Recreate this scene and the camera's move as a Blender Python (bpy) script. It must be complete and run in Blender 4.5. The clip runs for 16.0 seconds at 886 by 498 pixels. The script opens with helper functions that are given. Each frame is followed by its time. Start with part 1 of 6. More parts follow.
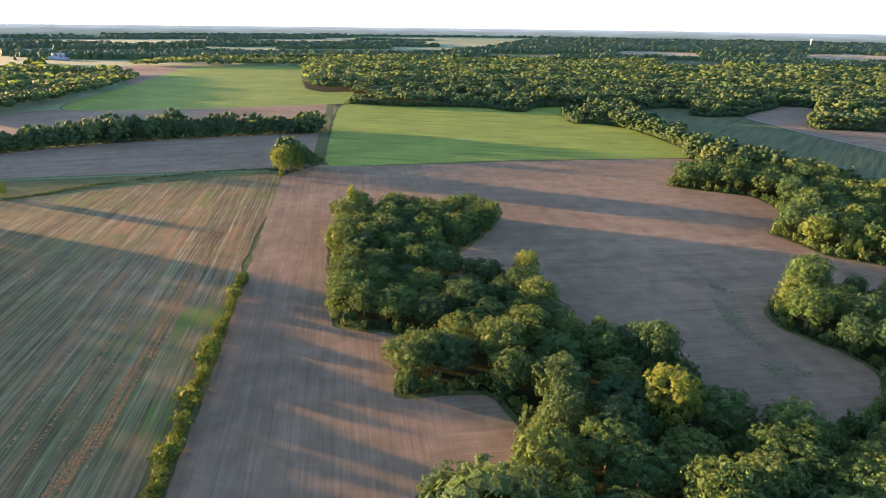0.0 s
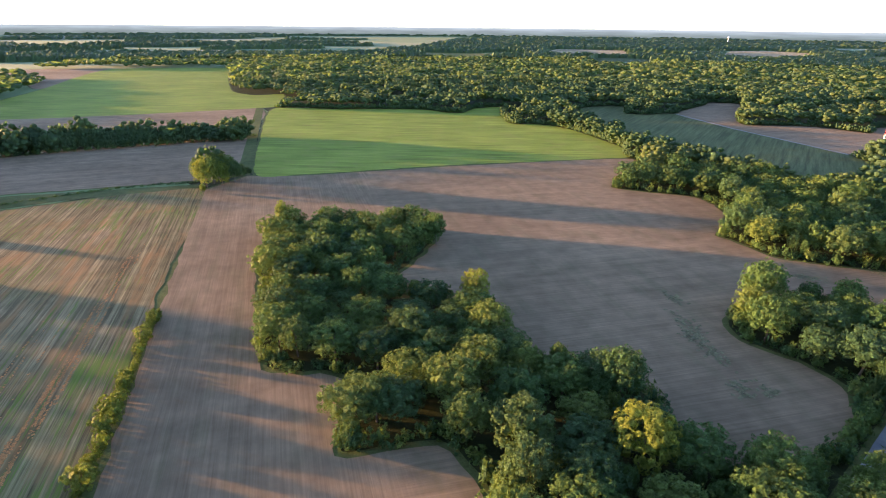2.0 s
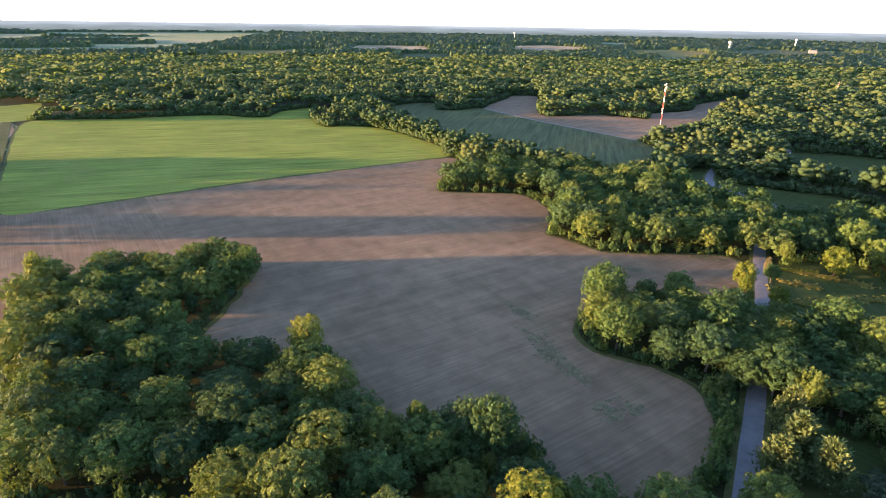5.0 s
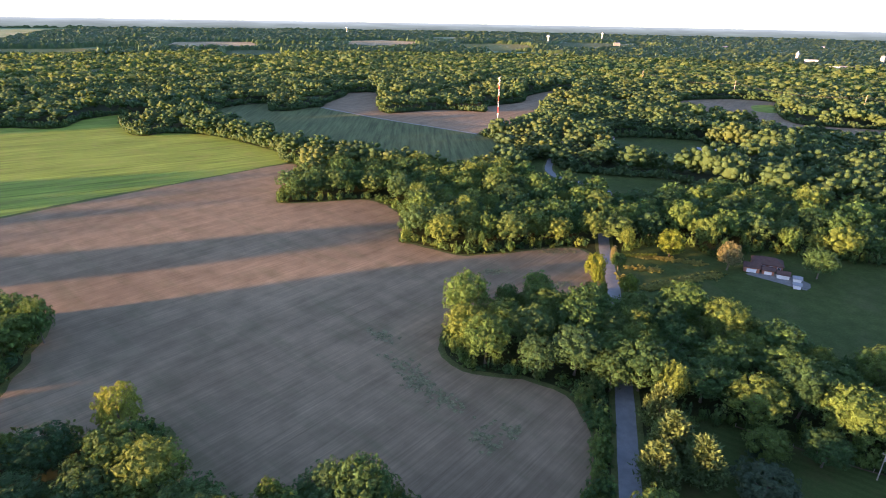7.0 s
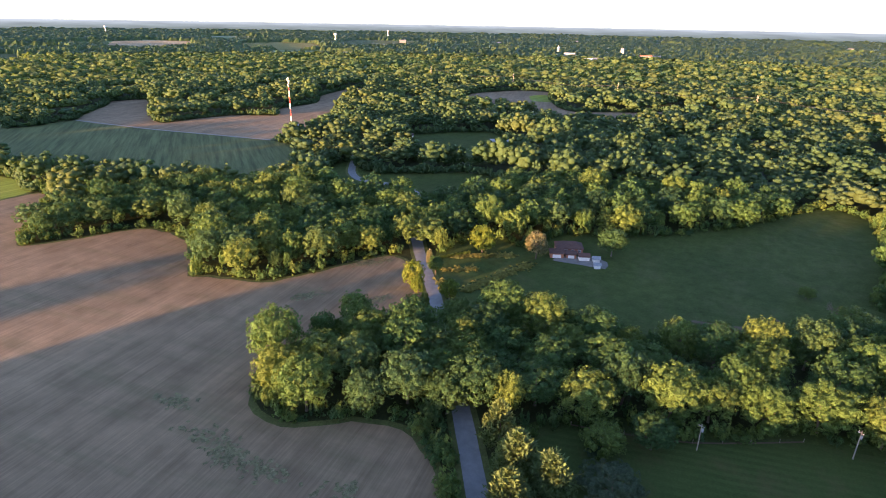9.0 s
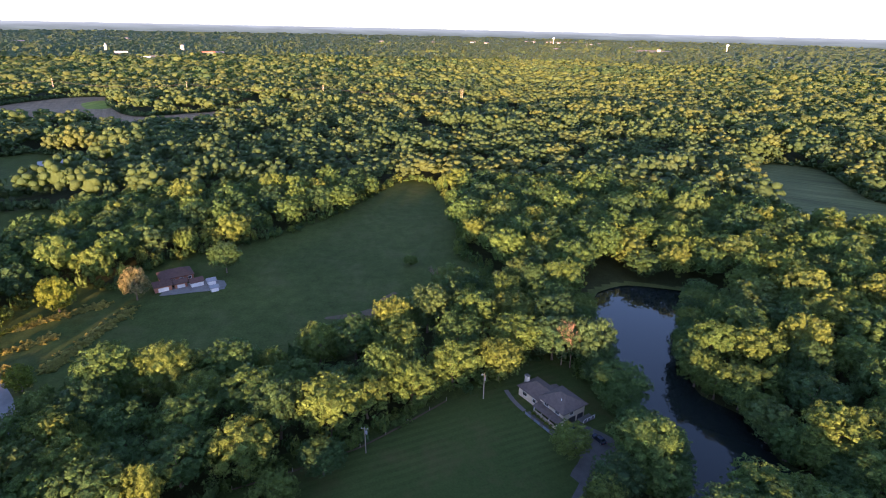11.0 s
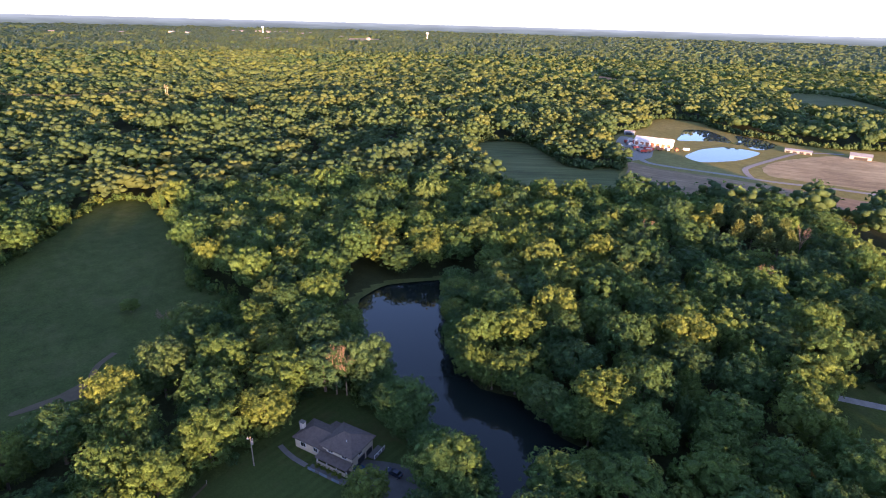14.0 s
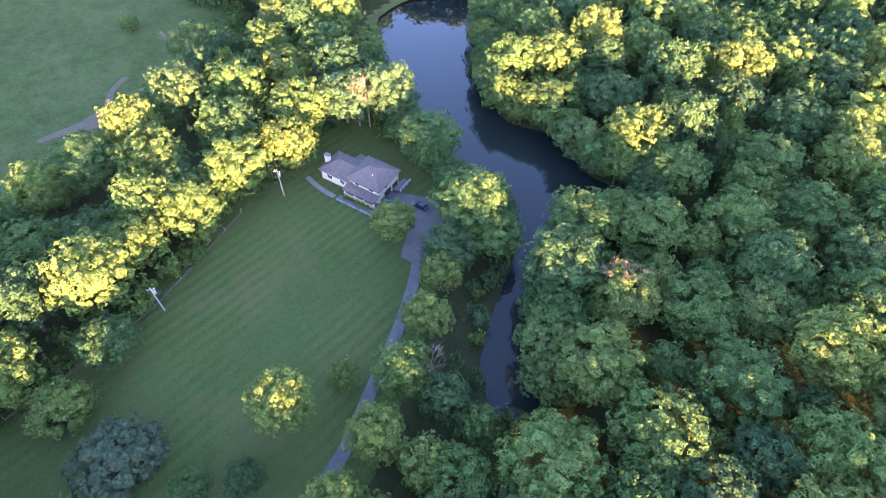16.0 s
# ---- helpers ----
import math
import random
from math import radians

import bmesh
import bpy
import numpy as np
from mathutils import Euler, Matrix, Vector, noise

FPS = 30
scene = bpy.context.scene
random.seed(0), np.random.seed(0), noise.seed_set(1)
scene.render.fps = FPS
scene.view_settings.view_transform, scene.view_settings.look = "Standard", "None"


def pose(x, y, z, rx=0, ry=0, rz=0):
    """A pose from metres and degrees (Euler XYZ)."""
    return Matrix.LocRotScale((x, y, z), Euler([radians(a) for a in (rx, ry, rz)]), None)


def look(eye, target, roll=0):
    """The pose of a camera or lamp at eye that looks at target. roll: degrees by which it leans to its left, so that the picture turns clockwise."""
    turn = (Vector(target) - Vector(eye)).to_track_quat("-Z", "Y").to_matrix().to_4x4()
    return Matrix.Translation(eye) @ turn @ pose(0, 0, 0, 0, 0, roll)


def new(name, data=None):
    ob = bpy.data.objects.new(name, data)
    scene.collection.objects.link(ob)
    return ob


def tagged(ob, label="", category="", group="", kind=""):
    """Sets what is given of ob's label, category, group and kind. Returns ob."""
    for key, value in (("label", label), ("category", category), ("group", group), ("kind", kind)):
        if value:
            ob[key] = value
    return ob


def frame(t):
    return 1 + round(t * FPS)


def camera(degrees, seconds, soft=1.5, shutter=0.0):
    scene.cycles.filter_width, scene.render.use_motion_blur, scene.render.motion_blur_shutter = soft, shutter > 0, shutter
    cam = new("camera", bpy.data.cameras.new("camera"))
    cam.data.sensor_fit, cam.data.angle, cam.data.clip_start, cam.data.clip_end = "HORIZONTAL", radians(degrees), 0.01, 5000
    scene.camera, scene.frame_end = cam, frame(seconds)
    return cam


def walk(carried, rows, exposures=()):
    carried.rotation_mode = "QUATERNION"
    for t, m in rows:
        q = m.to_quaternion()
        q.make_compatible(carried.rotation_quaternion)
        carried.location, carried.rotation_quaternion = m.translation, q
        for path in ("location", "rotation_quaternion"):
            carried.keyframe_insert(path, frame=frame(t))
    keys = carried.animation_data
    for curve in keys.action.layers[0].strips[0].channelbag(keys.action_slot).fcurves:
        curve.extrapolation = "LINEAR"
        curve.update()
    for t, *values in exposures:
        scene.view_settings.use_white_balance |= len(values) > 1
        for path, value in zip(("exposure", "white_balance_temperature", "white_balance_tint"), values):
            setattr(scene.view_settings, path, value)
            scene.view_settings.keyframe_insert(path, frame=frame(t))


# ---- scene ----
cam = camera(76.3, 16.0, soft=1.05, shutter=0.04)
PATH = [
    (0, (2.272, 1.645, 98.728), (2.331, 3.502, 97.987), 0.7),
    (0.5, (2.338, 6.985, 98.865), (2.397, 8.842, 98.123), 0.7),
    (1, (2.512, 12.365, 98.982), (2.57, 14.222, 98.24), 0.6),
    (1.5, (3.048, 17.711, 99.044), (3.137, 19.565, 98.301), 0.6),
    (2, (3.786, 23.085, 99.035), (4.047, 24.923, 98.293), 0.6),
    (2.5, (4.504, 28.311, 99.002), (4.845, 30.137, 98.259), 0.6),
    (3, (5.46, 33.315, 98.986), (5.848, 35.131, 98.243), 0.6),
    (3.2, (5.917, 35.326, 98.989), (6.332, 37.135, 98.244), 0.6),
    (5.3, (12.732, 58.196, 99.24), (13.643, 59.811, 98.491), 0.9),
    (5.5, (13.863, 59.989, 99.247), (14.817, 61.578, 98.496), 0.9),
    (6, (16.978, 64.194, 99.246), (18.04, 65.713, 98.494), 0.9),
    (6.5, (20.317, 68.24, 99.192), (21.483, 69.68, 98.439), 1.0),
    (7, (23.979, 72.094, 99.056), (25.237, 73.454, 98.302), 1.0),
    (7.5, (28.094, 75.781, 98.839), (29.433, 77.061, 98.085), 1.0),
    (8, (32.566, 79.049, 98.574), (34.024, 80.194, 97.821), 1.0),
    (8.5, (36.902, 81.644, 98.309), (38.488, 82.604, 97.557), 1.0),
    (9, (41.249, 83.581, 98.049), (42.898, 84.429, 97.3), 1.0),
    (9.5, (46.013, 84.729, 97.778), (47.745, 85.392, 97.03), 1.0),
    (10, (50.995, 85.308, 97.513), (52.84, 85.507, 96.769), 1.1),
    (10.2, (52.891, 85.431, 97.423), (54.748, 85.459, 96.68), 1.1),
    (12.3, (69.013, 83.936, 97.132), (70.695, 83.141, 96.397), 1.6),
    (12.5, (70.451, 83.259, 97.085), (72.102, 82.404, 96.349), 1.6),
    (13, (73.948, 81.222, 96.951), (75.52, 80.227, 96.216), 1.6),
    (13.5, (77.189, 79.06, 96.802), (78.683, 77.952, 96.069), 1.6),
    (14, (80.033, 77.077, 96.632), (81.448, 75.879, 95.883), 1.6),
    (14.5, (82.449, 75.373, 96.458), (83.787, 74.231, 95.506), 1.5),
    (15, (84.289, 74.016, 96.287), (85.526, 72.958, 95.125), 1.5),
    (15.5, (85.659, 73.152, 96.128), (86.771, 72.194, 94.769), 1.4),
    (16, (86.821, 72.704, 95.976), (87.824, 71.91, 94.439), 1.4),
]
EXPOSURES = [(0.0, 3.1, 6450, 24), (6.5, 3.15, 6500, 27), (9.2, 3.11, 6550, 29), (10.2, 3.1, 6500, 33), (12.5, 3.04, 6400, 37), (14.0, 3.01, 6300, 37), (14.5, 3.71, 6150, 40), (15.0, 4.37, 6200, 40), (16.0, 5.03, 6350, 40)]
walk(cam, [(t, look(eye, target, roll)) for t, eye, target, roll in PATH], EXPOSURES)

# ---- sky and sun ----
SUN_YAW, SUN_UP = 68.0, 3.6
world = bpy.data.worlds.new("sky")
world.use_nodes = True
scene.world = world
sky = world.node_tree.nodes.new("ShaderNodeTexSky")
sky.sky_type, sky.sun_disc = "NISHITA", False
sky.sun_elevation, sky.sun_rotation = radians(SUN_UP), radians(-SUN_YAW)
sky.altitude, sky.air_density, sky.dust_density, sky.ozone_density = 200, 0.5, 0.3, 1.2
world.node_tree.links.new(sky.outputs[0], world.node_tree.nodes["Background"].inputs[0])
world.node_tree.nodes["Background"].inputs[1].default_value = 0.126

sun = new("sun", bpy.data.lights.new("sun", "SUN"))
sun.data.energy, sun.data.angle, sun.data.color = 3.9, radians(1.3), (1.0, 0.6, 0.262)
SUN_AWAY = Vector((math.sin(radians(SUN_YAW)) * math.cos(radians(SUN_UP)),
                   -math.cos(radians(SUN_YAW)) * math.cos(radians(SUN_UP)), -math.sin(radians(SUN_UP))))
sun.matrix_world = look((0, 0, 300), Vector((0, 0, 300)) + SUN_AWAY)


# ---- materials ----
def material(name):
    m = bpy.data.materials.new(name)
    m.use_nodes = True
    return m, m.node_tree.nodes, m.node_tree.links, m.node_tree.nodes["Principled BSDF"]


def noise_tex(nodes, links, coord, scale, detail=4.0, rough=0.55, stretch=None, turn=0.0):
    tex = nodes.new("ShaderNodeTexNoise")
    tex.inputs["Scale"].default_value = scale
    tex.inputs["Detail"].default_value = detail
    tex.inputs["Roughness"].default_value = rough
    if stretch:
        mp = nodes.new("ShaderNodeMapping")
        mp.inputs["Rotation"].default_value = (0, 0, radians(turn))
        mp2 = nodes.new("ShaderNodeMapping")
        mp2.inputs["Scale"].default_value = stretch
        links.new(coord, mp.inputs[0])
        links.new(mp.outputs[0], mp2.inputs[0])
        coord = mp2.outputs[0]
    links.new(coord, tex.inputs["Vector"])
    return tex.outputs["Fac"]


def ramp(nodes, links, fac, *stops):
    r = nodes.new("ShaderNodeValToRGB")
    while len(r.color_ramp.elements) < len(stops):
        r.color_ramp.elements.new(0.5)
    for e, (at, col) in zip(r.color_ramp.elements, stops):
        e.position, e.color = at, (*col, 1) if len(col) == 3 else col
    links.new(fac, r.inputs[0])
    return r.outputs[0]


def grey(v):
    return (v, v, v)


def mix(nodes, links, fac, a, b, kind="MIX"):
    m = nodes.new("ShaderNodeMix")
    m.data_type, m.blend_type = "RGBA", kind
    for sock, val in ((m.inputs[0], fac), (m.inputs[6], a), (m.inputs[7], b)):
        if isinstance(val, (int, float)):
            sock.default_value = val
        elif isinstance(val, tuple):
            sock.default_value = (*val, 1)
        else:
            links.new(val, sock)
    return m.outputs[2]


def position(nodes):
    return nodes.new("ShaderNodeNewGeometry").outputs["Position"]


def bump(nodes, links, height, bsdf, strength, distance):
    b = nodes.new("ShaderNodeBump")
    b.inputs["Strength"].default_value, b.inputs["Distance"].default_value = strength, distance
    links.new(height, b.inputs["Height"])
    links.new(b.outputs[0], bsdf.inputs["Normal"])


def soil_material(name, dark, light, rows_turn, patch=(0.30, 0.26, 0.10), patch_amount=0.0, row=0.35, turn_east=None, regrowth=None, furrows=0.14, spacing=0.8):
    """Bare worked soil: clods, drill rows, tractor passes and broad damp patches."""
    m, nodes, links, bsdf = material(name)
    pos = position(nodes)
    broad = noise_tex(nodes, links, pos, 0.012, 3)
    mid = noise_tex(nodes, links, pos, 0.11, 5, 0.6)
    passes = noise_tex(nodes, links, pos, 0.25, 3, 0.6, (1.0, 0.02, 1.0), rows_turn)
    drill = noise_tex(nodes, links, pos, 2.2, 4, 0.65, (1.0, 0.025, 1.0), rows_turn)
    if turn_east is not None:
        # East of the strip by the hedge the field is worked crosswise.
        sep = nodes.new("ShaderNodeSeparateXYZ")
        links.new(pos, sep.inputs[0])
        east = nodes.new("ShaderNodeMapRange")
        east.inputs["From Min"].default_value, east.inputs["From Max"].default_value = 4.0, 14.0
        links.new(sep.outputs[0], east.inputs["Value"])
        passes = mix(nodes, links, east.outputs[0], passes, noise_tex(nodes, links, pos, 0.25, 3, 0.6, (1.0, 0.02, 1.0), turn_east))
        drill = mix(nodes, links, east.outputs[0], drill, noise_tex(nodes, links, pos, 2.2, 4, 0.65, (1.0, 0.025, 1.0), turn_east))
    furrow = noise_tex(nodes, links, pos, 1.0 / spacing, 3, 0.7, (1.0, 0.014, 1.0), rows_turn)
    if turn_east is not None:
        furrow = mix(nodes, links, east.outputs[0], furrow, noise_tex(nodes, links, pos, 1.0 / spacing, 3, 0.7, (1.0, 0.014, 1.0), turn_east))
    col = ramp(nodes, links, broad, (0.32, dark), (0.68, light))
    col = mix(nodes, links, furrows, col, ramp(nodes, links, furrow, (0.38, grey(0.2)), (0.62, grey(0.8))), "OVERLAY")
    col = mix(nodes, links, 0.55, col, ramp(nodes, links, mid, (0.3, grey(0.35)), (0.7, grey(0.68))), "OVERLAY")
    col = mix(nodes, links, row * 0.7, col, ramp(nodes, links, passes, (0.35, grey(0.3)), (0.65, grey(0.72))), "OVERLAY")
    col = mix(nodes, links, min(0.9, row * 1.7), col, ramp(nodes, links, drill, (0.3, grey(0.32)), (0.7, grey(0.68))), "OVERLAY")
    if patch_amount:
        spots = noise_tex(nodes, links, pos, 0.045, 4, 0.65)
        lines = noise_tex(nodes, links, pos, 0.16, 4, 0.7, (1.0, 0.05, 1.0), rows_turn)
        both = mix(nodes, links, 0.6, spots, lines)
        col = mix(nodes, links, ramp(nodes, links, both, (0.50, grey(0)), (0.62, grey(patch_amount))), col, patch)
    if regrowth:
        lines = noise_tex(nodes, links, pos, 0.8, 5, 0.75, (1.0, 0.03, 1.0), rows_turn)
        where = noise_tex(nodes, links, pos, 0.02, 2, 0.5)
        both = mix(nodes, links, 0.35, lines, where)
        col = mix(nodes, links, ramp(nodes, links, both, (0.54, grey(0)), (0.6, grey(0.85))), col, regrowth)
    links.new(col, bsdf.inputs["Base Color"])
    bsdf.inputs["Roughness"].default_value = 0.95
    bsdf.inputs["Specular IOR Level"].default_value = 0.05
    bump(nodes, links, mix(nodes, links, 0.5, mix(nodes, links, 0.5, drill, furrow), noise_tex(nodes, links, pos, 2.0, 4, 0.7)), bsdf, 0.6, 0.14)
    return m


def grass_material(name, dark, light, stretch=None, turn=0.0, dry=None, dry_amount=0.0, fine=1.6):
    """Grass or a green crop: broad tone patches, fine tufts and drilled rows."""
    m, nodes, links, bsdf = material(name)
    pos = position(nodes)
    broad = noise_tex(nodes, links, pos, 0.016, 4, 0.6)
    rows = noise_tex(nodes, links, pos, 0.3, 4, 0.65, stretch, turn) if stretch else noise_tex(nodes, links, pos, 0.2, 5, 0.65)
    tuft = noise_tex(nodes, links, pos, fine, 4, 0.7)
    col = ramp(nodes, links, broad, (0.3, dark), (0.7, light))
    col = mix(nodes, links, 0.65 if stretch else 0.35, col, ramp(nodes, links, rows, (0.35, grey(0.25)), (0.65, grey(0.75))), "OVERLAY")
    col = mix(nodes, links, 0.5, col, ramp(nodes, links, tuft, (0.3, grey(0.28)), (0.7, grey(0.7))), "OVERLAY")
    if dry:
        col = mix(nodes, links, ramp(nodes, links, noise_tex(nodes, links, pos, 0.06, 5, 0.7), (0.5, grey(0)), (0.68, grey(dry_amount))), col, dry)
    links.new(col, bsdf.inputs["Base Color"])
    bsdf.inputs["Roughness"].default_value = 0.85
    bsdf.inputs["Specular IOR Level"].default_value = 0.05
    bump(nodes, links, tuft, bsdf, 0.7, 0.15)
    return m


def leaf_material(name, tones, through_light=0.3, grain=0.0, gaps=0.0, tuft=4.2, vary=0.2):
    """Foliage; every tree, clump and leaf spray takes a slightly different green."""
    m, nodes, links, bsdf = material(name)
    info = nodes.new("ShaderNodeObjectInfo")
    geo = nodes.new("ShaderNodeNewGeometry")
    att = nodes.new("ShaderNodeAttribute")
    att.attribute_name = "tone"
    add = nodes.new("ShaderNodeMath")
    add.operation = "ADD"
    links.new(info.outputs["Random"], add.inputs[0])
    links.new(att.outputs["Fac"], add.inputs[1])
    wrap = nodes.new("ShaderNodeMath")
    wrap.operation = "FRACT"
    links.new(add.outputs[0], wrap.inputs[0])
    col = ramp(nodes, links, wrap.outputs[0], *tones)
    isle = ramp(nodes, links, geo.outputs["Random Per Island"], (0.0, grey(0.5 - vary)), (1.0, grey(0.5 + vary)))
    col = mix(nodes, links, 0.8, col, isle, "OVERLAY")
    n = noise_tex(nodes, links, geo.outputs["Position"], 0.9, 4, 0.7)
    col = mix(nodes, links, 0.5, col, ramp(nodes, links, n, (0.3, grey(0.3)), (0.7, grey(0.7))), "OVERLAY")
    fine = None
    if gaps:
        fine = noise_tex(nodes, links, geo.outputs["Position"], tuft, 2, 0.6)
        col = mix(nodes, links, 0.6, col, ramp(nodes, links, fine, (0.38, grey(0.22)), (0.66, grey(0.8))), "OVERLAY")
    links.new(col, bsdf.inputs["Base Color"])
    bsdf.inputs["Roughness"].default_value = 0.65
    bsdf.inputs["Specular IOR Level"].default_value = 0.1
    if grain:
        bump(nodes, links, noise_tex(nodes, links, geo.outputs["Position"], 0.55, 5, 0.75), bsdf, 1.0, grain)
    if through_light:
        tr = nodes.new("ShaderNodeBsdfTranslucent")
        links.new(mix(nodes, links, 0.5, col, (0.18, 0.26, 0.03)), tr.inputs[0])
        ms = nodes.new("ShaderNodeMixShader")
        ms.inputs[0].default_value = through_light
        links.new(bsdf.outputs[0], ms.inputs[1])
        links.new(tr.outputs[0], ms.inputs[2])
        links.new(ms.outputs[0], nodes["Material Output"].inputs[0])
    if gaps:
        # Single leaves with gaps between them.
        bump(nodes, links, fine, bsdf, 0.8, 0.9 / tuft)
        cut = nodes.new("ShaderNodeMath")
        cut.operation = "LESS_THAN"
        cut.inputs[1].default_value = gaps
        links.new(fine, cut.inputs[0])
        hole = nodes.new("ShaderNodeBsdfTransparent")
        leafy = nodes.new("ShaderNodeMixShader")
        links.new(cut.outputs[0], leafy.inputs[0])
        links.new((ms if through_light else bsdf).outputs[0], leafy.inputs[1])
        links.new(hole.outputs[0], leafy.inputs[2])
        links.new(leafy.outputs[0], nodes["Material Output"].inputs[0])
    return m


def plain_material(name, colour, rough=0.6, vary=0.25, scale=1.5, metal=0.0, spec=0.5):
    m, nodes, links, bsdf = material(name)
    tc = nodes.new("ShaderNodeTexCoord").outputs["Object"]
    n = noise_tex(nodes, links, tc, scale, 6, 0.65)
    n2 = noise_tex(nodes, links, tc, scale * 9, 3, 0.6)
    col = mix(nodes, links, vary, colour, ramp(nodes, links, n, (0.3, grey(0.25)), (0.7, grey(0.75))), "OVERLAY")
    col = mix(nodes, links, vary * 0.6, col, ramp(nodes, links, n2, (0.3, grey(0.3)), (0.7, grey(0.7))), "OVERLAY")
    links.new(col, bsdf.inputs["Base Color"])
    bsdf.inputs["Roughness"].default_value = rough
    bsdf.inputs["Metallic"].default_value = metal
    bsdf.inputs["Specular IOR Level"].default_value = spec
    bump(nodes, links, n2, bsdf, 0.15, 0.02)
    return m


def water_material(name, colour):
    m, nodes, links, bsdf = material(name)
    pos = position(nodes)
    bsdf.inputs["Base Color"].default_value = (*colour, 1)
    bsdf.inputs["Roughness"].default_value = 0.03
    bsdf.inputs["IOR"].default_value = 1.33
    bsdf.inputs["Specular IOR Level"].default_value = 0.5
    bump(nodes, links, noise_tex(nodes, links, pos, 0.7, 3, 0.5), bsdf, 0.06, 0.05)
    return m


def lawn_material(name):
    """Mown lawn with the pale and dark bands of a mower."""
    m, nodes, links, bsdf = material(name)
    pos = position(nodes)
    mp = nodes.new("ShaderNodeMapping")
    mp.inputs["Rotation"].default_value = (0, 0, radians(-11.5))
    links.new(pos, mp.inputs[0])
    wave = nodes.new("ShaderNodeTexWave")
    wave.inputs["Scale"].default_value = 0.13
    wave.inputs["Distortion"].default_value = 1.4
    wave.inputs["Detail"].default_value = 1.5
    wave.inputs["Detail Scale"].default_value = 0.6
    links.new(mp.outputs[0], wave.inputs[0])
    broad = noise_tex(nodes, links, pos, 0.03, 4, 0.6)
    tuft = noise_tex(nodes, links, pos, 1.8, 4, 0.7)
    col = ramp(nodes, links, broad, (0.3, (0.043, 0.069, 0.019)), (0.7, (0.065, 0.09, 0.026)))
    faint = ramp(nodes, links, noise_tex(nodes, links, pos, 0.05, 2, 0.5), (0.4, grey(0.02)), (0.62, grey(0.16)))
    col = mix(nodes, links, faint, col, ramp(nodes, links, wave.outputs["Fac"], (0.35, grey(0.2)), (0.65, grey(0.8))), "OVERLAY")
    col = mix(nodes, links, 0.4, col, ramp(nodes, links, tuft, (0.3, grey(0.3)), (0.7, grey(0.7))), "OVERLAY")
    col = mix(nodes, links, ramp(nodes, links, noise_tex(nodes, links, pos, 0.07, 4, 0.7), (0.5, grey(0)), (0.72, grey(0.6))), col, (0.105, 0.085, 0.035))
    links.new(col, bsdf.inputs["Base Color"])
    bsdf.inputs["Roughness"].default_value = 0.85
    bsdf.inputs["Specular IOR Level"].default_value = 0.05
    bump(nodes, links, tuft, bsdf, 0.6, 0.1)
    return m


def patchwork_material(name):
    """Far farmland: square-cut parcels of crop, stubble and soil."""
    m, nodes, links, bsdf = material(name)
    pos = position(nodes)
    mp = nodes.new("ShaderNodeMapping")
    mp.inputs["Rotation"].default_value = (0, 0, radians(8))
    mp.inputs["Scale"].default_value = (1.0, 0.6, 1.0)
    links.new(pos, mp.inputs[0])
    vor = nodes.new("ShaderNodeTexVoronoi")
    vor.distance = "CHEBYCHEV"
    vor.inputs["Scale"].default_value = 0.0035
    links.new(mp.outputs[0], vor.inputs["Vector"])
    sep = nodes.new("ShaderNodeSeparateColor")
    links.new(vor.outputs["Color"], sep.inputs[0])
    col = ramp(nodes, links, sep.outputs[0], (0.0, (0.1, 0.175, 0.05)), (0.35, (0.135, 0.205, 0.06)), (0.6, (0.2, 0.225, 0.085)), (1.0, (0.12, 0.19, 0.05)))
    n = noise_tex(nodes, links, pos, 0.02, 5, 0.65)
    col = mix(nodes, links, 0.4, col, ramp(nodes, links, n, (0.3, grey(0.3)), (0.7, grey(0.7))), "OVERLAY")
    links.new(col, bsdf.inputs["Base Color"])
    bsdf.inputs["Roughness"].default_value = 0.9
    return m


ROWS_MAIN = -8.0
M_FLOOR = grass_material("woodland floor", (0.028, 0.036, 0.014), (0.05, 0.055, 0.022))
M_SOIL = soil_material("worked brown soil", (0.185, 0.13, 0.078), (0.265, 0.188, 0.112), ROWS_MAIN, (0.10, 0.115, 0.05), 0.25, 0.22, 84.0)
M_SOIL_FAR = soil_material("dry brown soil", (0.205, 0.143, 0.086), (0.285, 0.205, 0.128), 75.0)
M_STUBBLE = soil_material("green and straw stubble", (0.125, 0.118, 0.05), (0.215, 0.158, 0.085), ROWS_MAIN, (0.32, 0.17, 0.07), 0.7, 0.75, regrowth=(0.11, 0.17, 0.028), furrows=0.6, spacing=0.9)
M_VERGE = grass_material("rough verge grass", (0.07, 0.09, 0.028), (0.12, 0.13, 0.045), dry=(0.14, 0.13, 0.05), dry_amount=0.4)
M_CROP = grass_material("bright young crop", (0.165, 0.22, 0.034), (0.24, 0.295, 0.052), (1.0, 0.05, 1.0), -80, dry=(0.25, 0.24, 0.065), dry_amount=0.55)
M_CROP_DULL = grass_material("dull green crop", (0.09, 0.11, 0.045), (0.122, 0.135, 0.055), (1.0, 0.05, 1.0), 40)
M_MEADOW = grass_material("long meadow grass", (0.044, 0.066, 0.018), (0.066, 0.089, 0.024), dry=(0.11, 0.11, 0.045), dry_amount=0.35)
M_LAWN = lawn_material("mown lawn")
M_GOLD = grass_material("dry golden grass", (0.17, 0.16, 0.05), (0.24, 0.21, 0.07))
M_STRAW = soil_material("straw field", (0.27, 0.205, 0.115), (0.46, 0.36, 0.2), 60.0, row=0.7)
